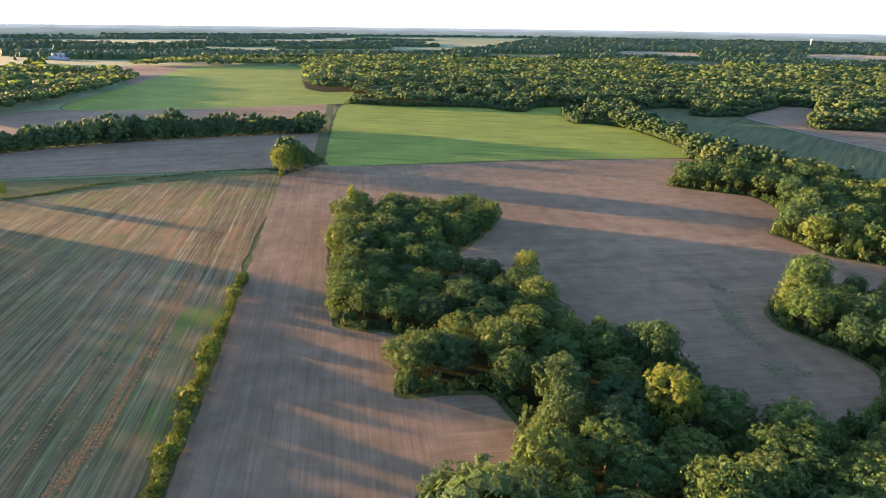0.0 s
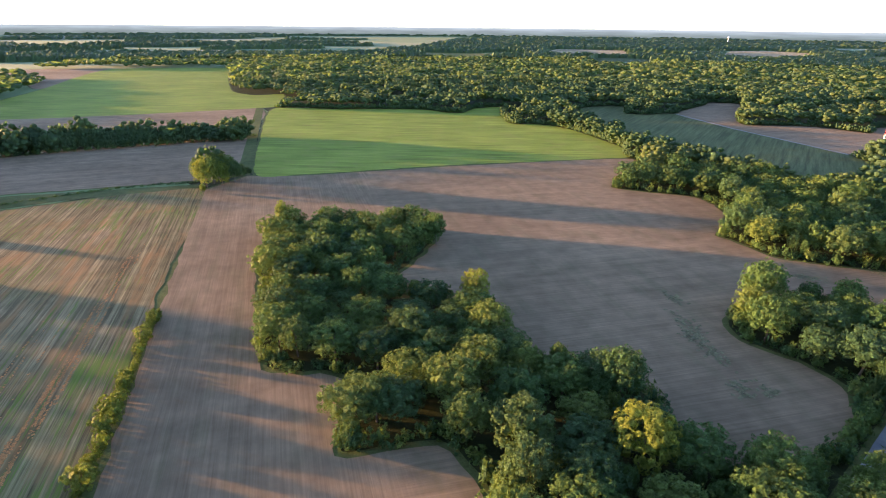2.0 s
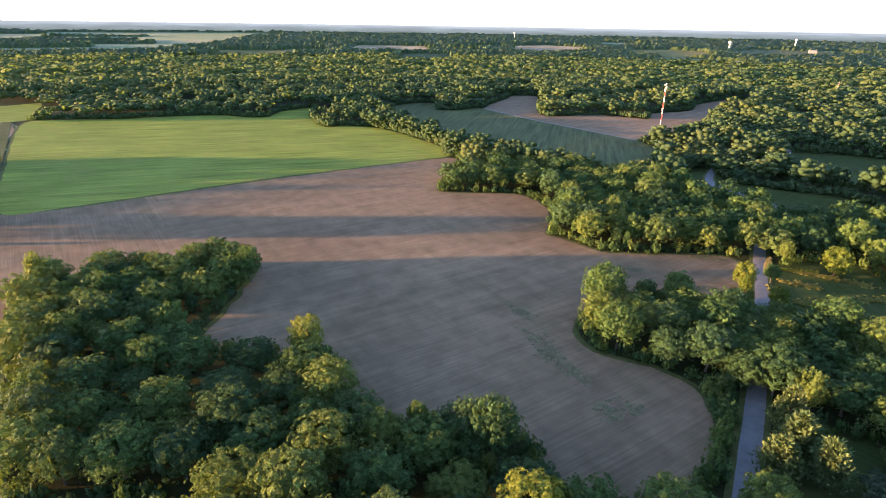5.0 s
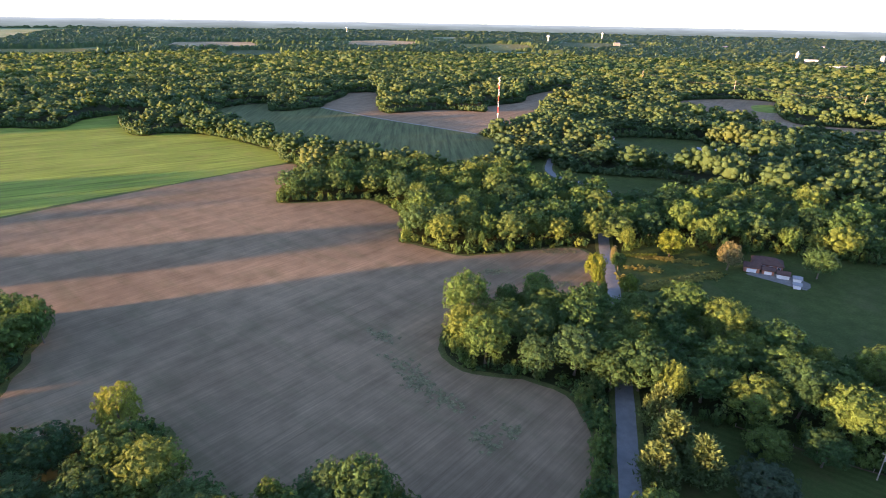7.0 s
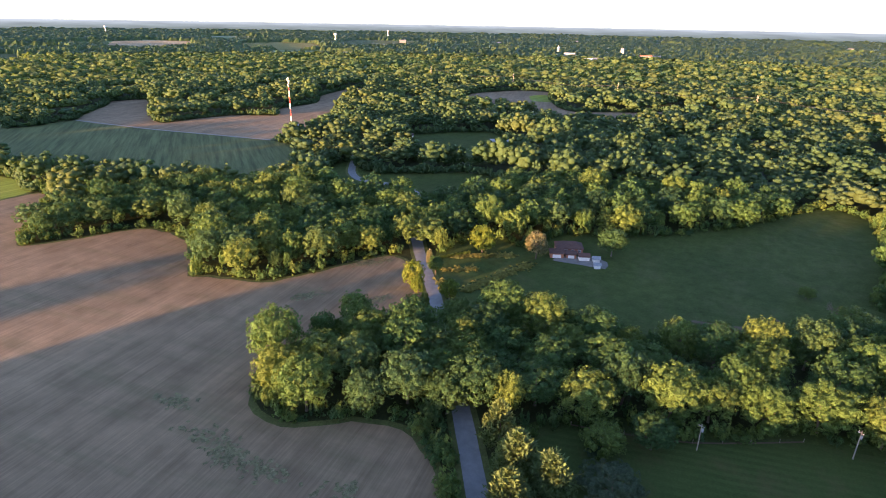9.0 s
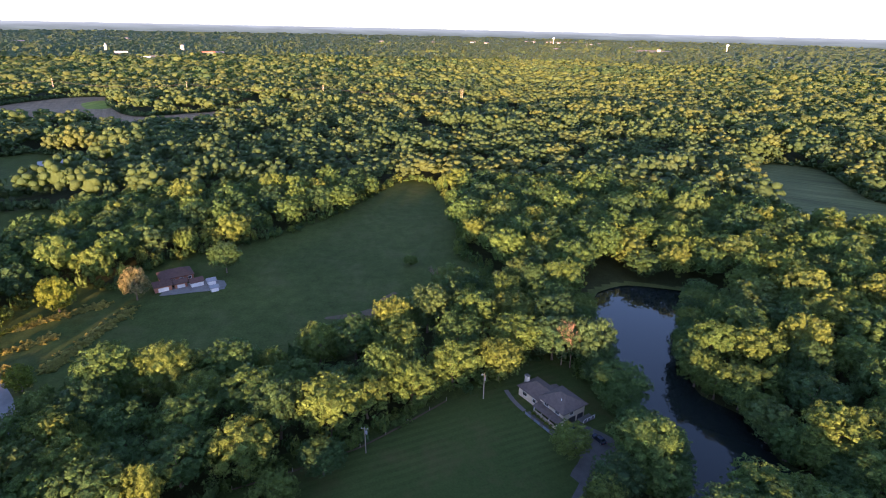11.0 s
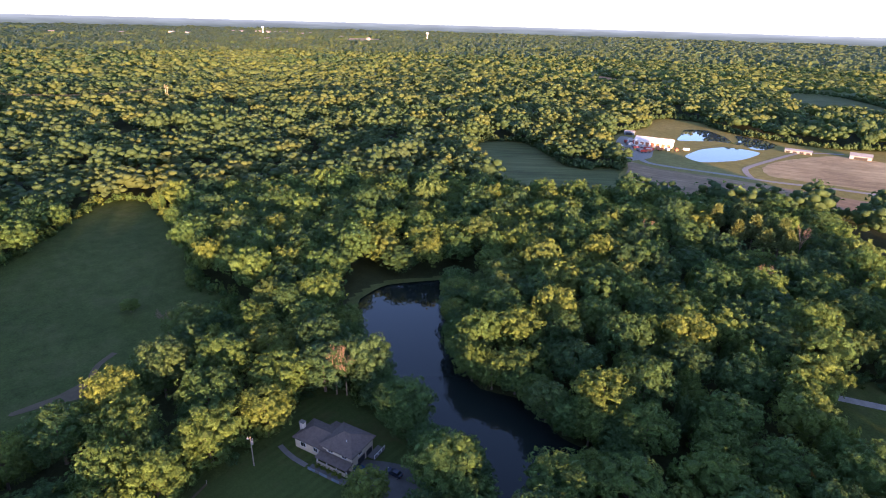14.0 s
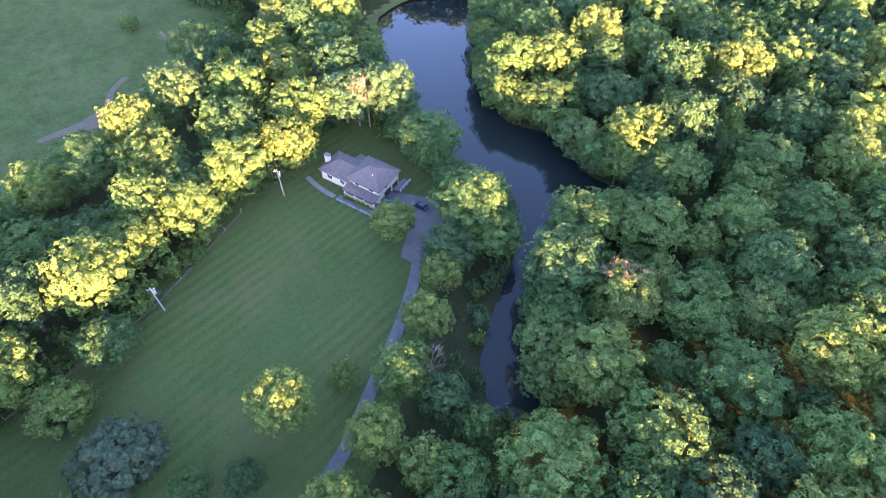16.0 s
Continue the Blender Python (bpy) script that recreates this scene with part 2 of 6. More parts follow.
M_FARMLAND = patchwork_material("distant farmland")
M_ASPHALT = plain_material("weathered asphalt", (0.215, 0.212, 0.205), 0.8, 0.3, 0.4, spec=0.2)
M_TARMAC = plain_material("dark yard tarmac", (0.105, 0.1, 0.092), 0.9, 0.35, 0.4, spec=0.2)
M_GRAVEL = plain_material("pale gravel", (0.27, 0.25, 0.22), 0.95, 0.35, 0.5, spec=0.15)
M_DIRT = plain_material("bare track dirt", (0.115, 0.088, 0.055), 0.95, 0.35, 0.5, spec=0.15)
M_WATER = water_material("dark lake water", (0.012, 0.018, 0.016))
M_POND = water_material("pale pond water", (0.04, 0.06, 0.07))
GREENS = ((0.0, (0.031, 0.068, 0.029)), (0.3, (0.048, 0.098, 0.031)), (0.55, (0.07, 0.121, 0.032)), (0.8, (0.104, 0.143, 0.033)), (1.0, (0.039, 0.085, 0.037)))
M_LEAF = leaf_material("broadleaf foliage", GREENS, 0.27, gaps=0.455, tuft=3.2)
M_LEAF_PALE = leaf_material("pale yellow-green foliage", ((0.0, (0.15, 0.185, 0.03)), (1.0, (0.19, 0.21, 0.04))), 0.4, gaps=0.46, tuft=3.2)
# Haze over the far woods is put into these paler, bluer greens.
M_LEAF_HAZY = leaf_material("haze-paled far foliage", ((0.0, (0.052, 0.1, 0.045)), (0.3, (0.067, 0.116, 0.048)), (0.6, (0.086, 0.13, 0.048)), (0.85, (0.105, 0.141, 0.047)), (1.0, (0.059, 0.106, 0.052))), 0.42, grain=0.8, vary=0.05)
M_LEAF_TAN = leaf_material("tan blossom foliage", ((0.0, (0.125, 0.118, 0.058)), (1.0, (0.16, 0.148, 0.075))), gaps=0.46, tuft=3.2)
M_LEAF_HEDGE = leaf_material("hedge foliage", ((0.0, (0.095, 0.135, 0.022)), (0.6, (0.13, 0.165, 0.026)), (1.0, (0.15, 0.17, 0.03))), gaps=0.44, tuft=5.0)
M_LEAF_FIR = leaf_material("conifer foliage", ((0.0, (0.035, 0.06, 0.03)), (1.0, (0.055, 0.08, 0.045))), 0.1, gaps=0.45, tuft=5.5)
M_BARK = plain_material("grey-brown bark", (0.14, 0.11, 0.085), 0.95, 0.5, 2.0, spec=0.1)
M_DEADWOOD = plain_material("bare pale wood", (0.2, 0.15, 0.11), 0.9, 0.4, 2.0, spec=0.1)


# ---- plan: outlines and tests ----
def curve_points(pts, closed=True, step=4.0):
    """A smooth line through the corners of a plan."""
    p = np.array(pts, float)
    n = len(p)
    out = []
    for i in range(n if closed else n - 1):
        if closed:
            a, b, c, d = p[i - 1], p[i], p[(i + 1) % n], p[(i + 2) % n]
        else:
            a, b, c, d = p[max(i - 1, 0)], p[i], p[i + 1], p[min(i + 2, n - 1)]
        k = int(min(24, max(2, np.linalg.norm(c - b) / step)))
        for j in range(k):
            t = j / k
            tan1, tan2 = 0.35 * (c - a), 0.35 * (d - b)
            h1, h2, h3, h4 = 2 * t**3 - 3 * t**2 + 1, -2 * t**3 + 3 * t**2, t**3 - 2 * t**2 + t, t**3 - t**2
            out.append(h1 * b + h2 * c + h3 * tan1 + h4 * tan2)
    if not closed:
        out.append(p[-1])
    return np.array(out)


def inside(pts, poly):
    """Which of the points lie inside the outline."""
    x, y = pts[:, 0], pts[:, 1]
    got = np.zeros(len(pts), bool)
    for (x1, y1), (x2, y2) in zip(poly, np.roll(poly, -1, 0)):
        if y1 != y2:
            got ^= ((y1 > y) != (y2 > y)) & (x < (x2 - x1) * (y - y1) / (y2 - y1) + x1)
    return got


def off_line(pts, line, closed=True):
    """How far each point lies from a line."""
    a = line if closed else line[:-1]
    b = np.roll(line, -1, 0) if closed else line[1:]
    best = np.full(len(pts), 1e9)
    for p, q in zip(a, b):
        v = q - p
        t = np.clip(((pts - p) @ v) / max(v @ v, 1e-9), 0, 1)
        w = pts - p - t[:, None] * v
        best = np.minimum(best, (w * w).sum(1))
    return np.sqrt(best)


def rise(x, y):
    """The land lifts gently towards the skyline."""
    r = np.hypot(np.asarray(x, float) - 50, np.asarray(y, float) - 70)
    k = np.clip((r - 1500) / 3300, 0, 1)
    return 9 * k * k


MAIN_FIELD = curve_points([(-97, 385), (-75, 230), (-61, 140), (-55, 92), (-44, 10), (-38, -45), (2, -45), (0, 40), (-2, 96), (22, 107), (27, 120), (19, 136),
              (-6, 136), (-6, 168), (-30, 176), (-39, 218), (-46, 270), (-42, 302), (-10, 306), (30, 300), (40, 288), (25, 255), (13, 233), (30, 218),
              (52, 206), (46, 188), (58, 168), (82, 153), (83, 133), (86, 119), (97, 114), (110, 118), (124, 125), (135, 134), (141, 146), (137, 159),
              (127, 174), (130, 188), (148, 199), (175, 192), (200, 173), (208, 176), (232, 197), (236, 213), (192, 237), (185, 254), (179, 271)], False)
MAIN_TOP = [(179, 271), (205, 304), (206, 336), (164, 364), (195, 405), (212, 444), (75, 433), (-41, 415), (-76, 418)]
MAIN_FIELD = np.vstack([MAIN_FIELD[:-1], curve_points(MAIN_TOP, False)])
STUBBLE = curve_points([(-100, 387), (-167, 367), (-246, 323), (-256, 300), (-268, 250), (-246, 180), (-228, 100), (-215, -60), (-48, -60), (-49, 10), (-59, 92), (-64, 140), (-78, 230)])
GREEN_STRIP = curve_points([(-105, 398), (-194, 384), (-278, 368), (-400, 330), (-360, 275), (-262, 320), (-168, 371), (-101, 391)])
FIELD_B = curve_points([(-113, 408), (-194, 390), (-278, 374), (-410, 334), (-445, 395), (-336, 457), (-222, 519), (-150, 549), (-106, 558), (-95, 545), (-84, 425)])
FIELD_C = curve_points([(-133, 758), (-420, 691), (-470, 640), (-500, 560), (-410, 520), (-340, 500), (-220, 555), (-112, 592)])
CROP_A = curve_points([(-422, 690), (-479, 985), (-532, 1382), (-300, 1425), (-245, 1171), (-193, 950), (-150, 892), (-112, 905), (-105, 840), (-112, 762)])
CROP_B = curve_points([(-72, 421), (-88, 539), (-104, 750), (-23, 741), (35, 740), (80, 728), (105, 703), (122, 700), (145, 736), (184, 748), (166, 690), (159, 632), (165, 612), (184, 616), (208, 590), (219, 545), (226, 490), (216, 460), (210, 448), (75, 437), (-41, 418)])
FIELD_D = curve_points([(-484, 990), (-538, 1385), (-700, 1380), (-760, 1310), (-620, 1200)], step=20)
LANE = [(-80, 420), (-95, 540), (-122, 760)]
CROP_C = curve_points([(252, 690), (270, 722), (311, 745), (342, 738), (326, 700), (318, 680), (339, 669), (376, 672), (383, 568), (403, 446), (395, 405), (345, 352), (290, 340), (262, 400), (252, 440), (246, 560)])
MAST_FIELD = curve_points([(380, 671), (460, 745), (484, 770), (515, 750), (450, 658), (420, 612), (414, 588), (448, 582), (484, 570), (504, 540), (512, 530), (548, 560), (613, 560), (670, 598), (770, 622), (775, 600), (717, 569), (619, 528), (508, 463), (440, 434), (407, 446), (387, 568)])
MEADOW = curve_points([(240, 186), (226, 182), (207, 168), (206, 140), (210, 115), (217, 93), (222, 72), (234, 52), (258, 34), (270, 18), (288, 26), (341, 15), (407, 12), (418, 32), (362, 70),
          (325, 106), (312, 128), (300, 150), (276, 162), (280, 185), (258, 190)])
LAWN = curve_points([(168, 96), (171, 79), (185, 56), (189, 38), (200, 24), (197, 14), (178, 12), (162, 12), (150, 20), (150, 30), (139, 43), (127.5, 57), (119.5, 72), (112.5, 88), (118, 104), (142, 116), (158, 112)])
LAKE = curve_points([(243, -20), (247, -36), (236, -59), (228, -54), (211, -40), (188, -22), (175, -18), (163, -24), (148, -20), (136, -23), (130, -18), (136, -6), (132, 6), (124, 19),
        (114, 27), (109, 33), (113, 38), (122, 34), (131, 22), (138, 11), (152, 2), (168, 6), (190, 1), (205, -1), (230, -11)])
SIDE_FIELD = curve_points([(110, -80), (112, -90), (98, -112), (60, -120), (62, -70), (95, -66)])
FARM = curve_points([(306, -285), (319, -304), (342, -331), (366, -357), (389, -396), (393, -431), (397, -465), (418, -508), (414, -536), (384, -542), (349, -516), (312, -500), (287, -500), (241, -506), (150, -560), (-80, -400), (-90, -230), (60, -262), (150, -292), (215, -262), (258, -218), (290, -255)])
FAR_MEADOW = curve_points([(430, -259), (423, -282), (403, -289), (370, -272), (340, -256), (319, -256), (304, -274), (262, -200), (318, -176), (400, -225)])
FAR_GREEN = curve_points([(460, -943), (433, -1001), (378, -992), (300, -900), (250, -760), (317, -740), (379, -790)], step=20)
FAR_STRIP = curve_points([(815, -945), (706, -905), (610, -893), (560, -800), (680, -800), (800, -850)], step=20)
GLADE = curve_points([(374, 340), (345, 332), (304, 302), (292, 268), (312, 246), (336, 205), (372, 210), (392, 240), (374, 268), (356, 300)])
GLADE_B = curve_points([(455, 330), (490, 351), (541, 295), (505, 250), (450, 225), (405, 285)])
FAR_BROWN = curve_points([(700, 375), (803, 439), (887, 403), (902, 350), (817, 322), (749, 289), (724, 261), (757, 198), (790, 155), (745, 150), (690, 175), (655, 212), (645, 245), (690, 305), (690, 345)])
ROAD = curve_points([(-320, -154), (-140, -46), (-20, 26), (20, 50), (60, 76), (100, 100), (134, 122), (163, 141), (214, 176), (248, 202), (282, 224), (316, 240), (335, 258), (338, 276), (337, 296), (345, 309), (358, 320), (410, 352), (470, 380)], False, 5)
YARD_PAVING = curve_points([(172, 24), (166, 18), (159, 14), (154, 17), (153, 22), (149, 29), (153, 32), (158, 27), (165, 27), (170, 29)], step=2)
FARM_YARD = curve_points([(318, -312), (342, -336), (364, -360), (382, -394), (372, -398), (354, -378), (336, -374), (326, -358), (314, -334)])
FARM_SOIL = curve_points([(304, -288), (316, -308), (290, -306), (245, -320), (150, -340), (152, -300), (215, -266), (258, -224), (288, -260)])
FARM_STRAW = curve_points([(246, -378), (247, -417), (224, -480), (150, -470), (140, -380), (187, -367), (230, -355)])
POND_A = curve_points([(340, -424), (352, -450), (366, -484), (352, -500), (336, -490), (325, -482), (309, -462), (303, -452), (318, -450)])
POND_C = curve_points([(303, -451), (306, -470), (318, -490), (320, -500), (306, -497), (294, -496), (276, -480), (274, -450), (282, -443), (292, -452)])
POND_B = curve_points([(301, -364), (307, -403), (298, -432), (271, -432), (268, -389), (282, -355)])
FARM_ROAD = curve_points([(342, -340), (330, -334), (306, -317), (285, -320), (250, -332), (223, -339), (185, -357), (100, -385)], False, 6)
FARM_LANE = curve_points([(236, -336), (252, -362), (253, -411), (250, -464), (226, -490)], False, 6)
MEADOW_TRACK = curve_points([(256, 58), (252, 63), (246, 66), (240, 64), (236, 58)], False, 2)
SIDE_TRACK = curve_points([(135, -86), (122, -92), (113, -94), (100, -101), (80, -112)], False, 4)
DRIVE = curve_points([(106, 104), (112, 92), (119.3, 74), (123.6, 64), (129.8, 55), (137, 44.4), (145.5, 34), (154, 26)], False, 3)
ROAD_LOW = np.array([(104, 103), (134, 122), (142, 127)], float)
ROAD_HIGH = np.array([(210, 173), (238, 195)], float)
DRIVE_LOW = np.array([(106, 104), (119, 74), (123, 64), (129, 55), (134, 48)], float)
SHORE = curve_points([(236, -13), (244.5, -19), (249, -36), (237, -61), (229, -57)], False, 4)
HEDGE_LINES = [(curve_points([(-108, 560), (-210, 530), (-293, 496), (-340, 459), (-440, 394)], False), 13.0), (curve_points([(182, 700), (184, 650), (212, 606), (233, 520), (240, 470), (238, 440)], False), 8.0)]
OPEN = [MAIN_FIELD, STUBBLE, GREEN_STRIP, FIELD_B, FIELD_C, CROP_A, CROP_B, CROP_C, MAST_FIELD, MEADOW, LAWN, LAKE, SIDE_FIELD, FARM, FAR_MEADOW, GLADE, GLADE_B, FAR_BROWN, FAR_GREEN, FAR_STRIP]
# The tilled plain in the north-west, with woods left standing in it.
PLAIN = curve_points([(-108, 600), (-108, 770), (-106, 850), (-116, 895), (-152, 886), (-196, 945), (-248, 1171), (-305, 1425), (-700, 1420), (-100, 1950), (250, 2600), (500, 3500), (700, 4600), (-4200, 3400), (-4200, 200), (-260, 330), (-330, 520)], step=60)
PLAIN_WOODS = [curve_points(w, step=20) for w in (
    [(-466, 648), (-486, 980), (-600, 1190), (-900, 1190), (-1200, 900), (-560, 560)],
    [(-905, 1610), (-768, 1634), (-650, 1625), (-560, 1560), (-525, 1395), (-445, 1422), (-300, 1455), (-60, 1500), (-100, 2000), (-500, 2050), (-1000, 1950), (-1250, 1800), (-1150, 1700)],
    [(-695, 1535), (-650, 1538), (-652, 1565), (-690, 1562)],
    [(-945, 1412), (-898, 1412), (-900, 1445), (-940, 1442)],
    [(-1070, 1560), (-1015, 1562), (-1020, 1600), (-1065, 1600)],
    [(-2400, 2300), (-1500, 2500), (-1400, 2700), (-2500, 2600)],
    [(-900, 2750), (-200, 2900), (-200, 3150), (-1000, 3000)],
    [(-1900, 3250), (-700, 3700), (-800, 3900), (-2000, 3500)])]
LINE_RNG = random.Random(5)
for _ in range(26):
    # Shelter belts and copses left between the fields of the plain.
    a, r, w, d = radians(LINE_RNG.uniform(4, 46)), LINE_RNG.uniform(2300, 4200), LINE_RNG.uniform(120, 520), LINE_RNG.uniform(35, 110)
    c, u, v = np.array((60 - r * math.sin(a), 80 + r * math.cos(a))), np.array((math.cos(a), math.sin(a))), np.array((-math.sin(a), math.cos(a)))
    PLAIN_WOODS.append(np.array([c - u * w - v * d, c + u * w * 0.9 - v * d * 0.6, c + u * w + v * d, c - u * w * 0.8 + v * d * 0.8]))


def wooded(pts, clear=0.0):
    """Where trees stand: everywhere but on fields, water, yards and roads."""
    ok = np.ones(len(pts), bool)
    near = off_line(pts, np.array([[-20, -60], [150, 0], [330, 120], [0, 350]], float)) < 500
    for poly in OPEN:
        lo, hi = poly.min(0) - 12, poly.max(0) + 12
        box = ok & (pts > lo).all(1) & (pts < hi).all(1)
        if box.any():
            idx = np.nonzero(box)[0]
            bad = inside(pts[idx], poly)
            if clear:
                bad |= off_line(pts[idx], poly) < (1.5 if poly is LAKE else clear * 3.2 if poly is MAIN_FIELD else clear * 2.0 if poly is MEADOW or poly is CROP_B else clear)
            ok[idx[bad]] = False
    idx = np.nonzero(ok & near)[0]
    for line, width in ((ROAD, 2.6), (ROAD_LOW, 5.6), (ROAD_HIGH, 6.5), (DRIVE, 2.2), (DRIVE_LOW, 4.5), (np.array(LANE, float), 12.0)):
        idx = idx[off_line(pts[idx], line, False) > width]
    idx = idx[off_line(pts[idx], SHORE, False) > 6.0]
    ok2 = ok & ~near
    ok2[idx] = True
    plain = inside(pts, PLAIN)
    for w in PLAIN_WOODS:
        plain &= ~inside(pts, w)
    ok2 &= ~plain
    for line, width in HEDGE_LINES:
        ok2 |= off_line(pts, line, False) < width
    return ok2


# ---- building helpers ----
def mesh_object(name, verts, faces, mat, parent=None, label="", smooth=False):
    me = bpy.data.meshes.new(name)
    me.from_pydata([tuple(v) for v in verts], [], [tuple(f) for f in faces])
    me.materials.append(mat)
    if smooth:
        me.polygons.foreach_set("use_smooth", [True] * len(me.polygons))
    ob = new(name, me)
    if parent:
        ob.parent = parent
    return tagged(ob, label)


def quick_mesh(name, verts, tris, mat, tone=None, smooth=False):
    """A mesh from arrays of corners and triangles."""
    me = bpy.data.meshes.new(name)
    me.vertices.add(len(verts))
    me.vertices.foreach_set("co", np.asarray(verts, np.float32).ravel())
    me.loops.add(3 * len(tris))
    me.loops.foreach_set("vertex_index", np.asarray(tris, np.int32).ravel())
    me.polygons.add(len(tris))
    me.polygons.foreach_set("loop_start", np.arange(0, 3 * len(tris), 3, dtype=np.int32))
    me.polygons.foreach_set("use_smooth", np.full(len(tris), smooth))
    if tone is not None:
        att = me.attributes.new("tone", "FLOAT", "POINT")
        att.data.foreach_set("value", np.asarray(tone, np.float32))
    me.materials.append(mat)
    me.update(calc_edges=True)
    me.validate()
    return me


def part(name, bm, mat, parent, label=""):
    me = bpy.data.meshes.new(name)
    bm.to_mesh(me)
    bm.free()
    me.materials.append(mat)
    ob = new(name, me)
    ob.parent = parent
    return tagged(ob, label)


def box(bm, size, at, turn=0.0, bevel=0.0):
    got = bmesh.ops.create_cube(bm, size=1.0, matrix=Matrix.Translation(at) @ Matrix.Rotation(turn, 4, "Z") @ Matrix.Diagonal((*size, 1)))
    if bevel:
        bmesh.ops.bevel(bm, geom=list({e for v in got["verts"] for e in v.link_edges}), offset=bevel, segments=2, affect="EDGES")
    return bm


def tube(bm, a, b, r1, r2, sides=8):
    a, b = Vector(a), Vector(b)
    q = (b - a).to_track_quat("Z", "Y").to_matrix().to_4x4()
    bmesh.ops.create_cone(bm, cap_ends=True, segments=sides, radius1=r1, radius2=r2, depth=(b - a).length, matrix=Matrix.Translation((a + b) / 2) @ q)
    return bm


def thing(name, at, turn=0.0, label="", category="", group="", kind=""):
    ob = new(name)
    ob.empty_display_size = 0.5
    ob.matrix_world = Matrix.Translation(at) @ Matrix.Rotation(turn, 4, "Z")
    return tagged(ob, label, category, group, kind)


def sheet(name, outline, z, mat, label, grow=0.0, ragged=0.0):
    """A field, yard or water surface laid on the land."""
    p = outline.copy()
    if grow or ragged:
        d = np.roll(p, -1, 0) - np.roll(p, 1, 0)
        n = np.stack([d[:, 1], -d[:, 0]], 1) / np.maximum(np.linalg.norm(d, axis=1), 1e-6)[:, None]
        area = 0.5 * np.sum(p[:, 0] * np.roll(p[:, 1], -1) - p[:, 1] * np.roll(p[:, 0], -1))
        push = grow + ragged * np.array([noise.noise((x * 0.15, y * 0.15, 1.0)) for x, y in p])
        p = p + n * (push * np.sign(area))[:, None]
    bm = bmesh.new()
    vs = [bm.verts.new((x, y, z + rise(x, y) * 1.0)) for x, y in p]
    es = [bm.edges.new((vs[i], vs[(i + 1) % len(vs)])) for i in range(len(vs))]
    bmesh.ops.triangle_fill(bm, edges=es, use_beauty=True, use_dissolve=False)
    for f in bm.faces:
        if f.normal.z < 0:
            f.normal_flip()
    me = bpy.data.meshes.new(name)
    bm.to_mesh(me)
    bm.free()
    me.materials.append(mat)
    return tagged(new(name, me), label, kind="structure")


def strip(name, line, width, z, mat, label, crown=0.0):
    """A road or track along a line, a little higher in its middle."""
    d = np.gradient(line, axis=0)
    n = np.stack([-d[:, 1], d[:, 0]], 1) / np.linalg.norm(d, axis=1)[:, None]
    cols = (-0.5, -0.25, 0.0, 0.25, 0.5)
    verts, faces = [], []
    for i, (p, q) in enumerate(zip(line, n)):
        for c in cols:
            w = width * (1 + 0.06 * noise.noise((p[0] * 0.2, p[1] * 0.2, c)))
            verts.append((*(p + q * c * w), z + crown * (1 - 4 * c * c)))
    k = len(cols)
    for i in range(len(line) - 1):
        for j in range(k - 1):
            a = i * k + j
            faces.append((a, a + k, a + k + 1, a + 1))
    ob = mesh_object(name, verts, faces, mat, smooth=True)
    return tagged(ob, label, kind="structure")


# ---- land ----
def build_ground():
    cx, cy, seg = 175.0, -5.0, 256
    radii = [0.0] + list(np.arange(2.5, 110, 2.5))
    while radii[-1] < 4650:
        radii.append(radii[-1] * 1.07)
    radii[-1] = 4680
    ang = np.linspace(0, 2 * np.pi, seg, endpoint=False)
    r, a = np.meshgrid(np.array(radii[1:]), ang, indexing="ij")
    x, y = cx + (r * np.cos(a)).ravel(), cy + (r * np.sin(a)).ravel()
    xy = np.vstack([[[cx, cy]], np.stack([x, y], 1)])
    z = rise(xy[:, 0], xy[:, 1])
    near = np.hypot(xy[:, 0] - cx, xy[:, 1] - cy) < 130
    pts = xy[near]
    depth = off_line(pts, LAKE) * np.where(inside(pts, LAKE), 1, -1)
    z[near] = -np.clip((depth + 2.0) * 0.55, 0, 2.4)
    verts = [(*p, h) for p, h in zip(xy, z)]
    faces = [(0, 1 + j, 1 + (j + 1) % seg) for j in range(seg)]
    for i in range(len(radii) - 2):
        b = 1 + i * seg
        faces += [(b + j, b + seg + j, b + seg + (j + 1) % seg, b + (j + 1) % seg) for j in range(seg)]
    ob = mesh_object("ground", verts, faces, M_FLOOR, smooth=True)
    ob.data.materials.append(M_FARMLAND)
    centres = np.array([xy[list(f)].mean(0) for f in faces])
    ob.data.polygons.foreach_set("material_index", (inside(centres, PLAIN) | (np.hypot(centres[:, 0] - 60, centres[:, 1] - 80) > 1100)).astype(np.int32))
    return tagged(ob, "dark woodland floor and rough grass reaching the skyline", kind="structure")


build_ground()


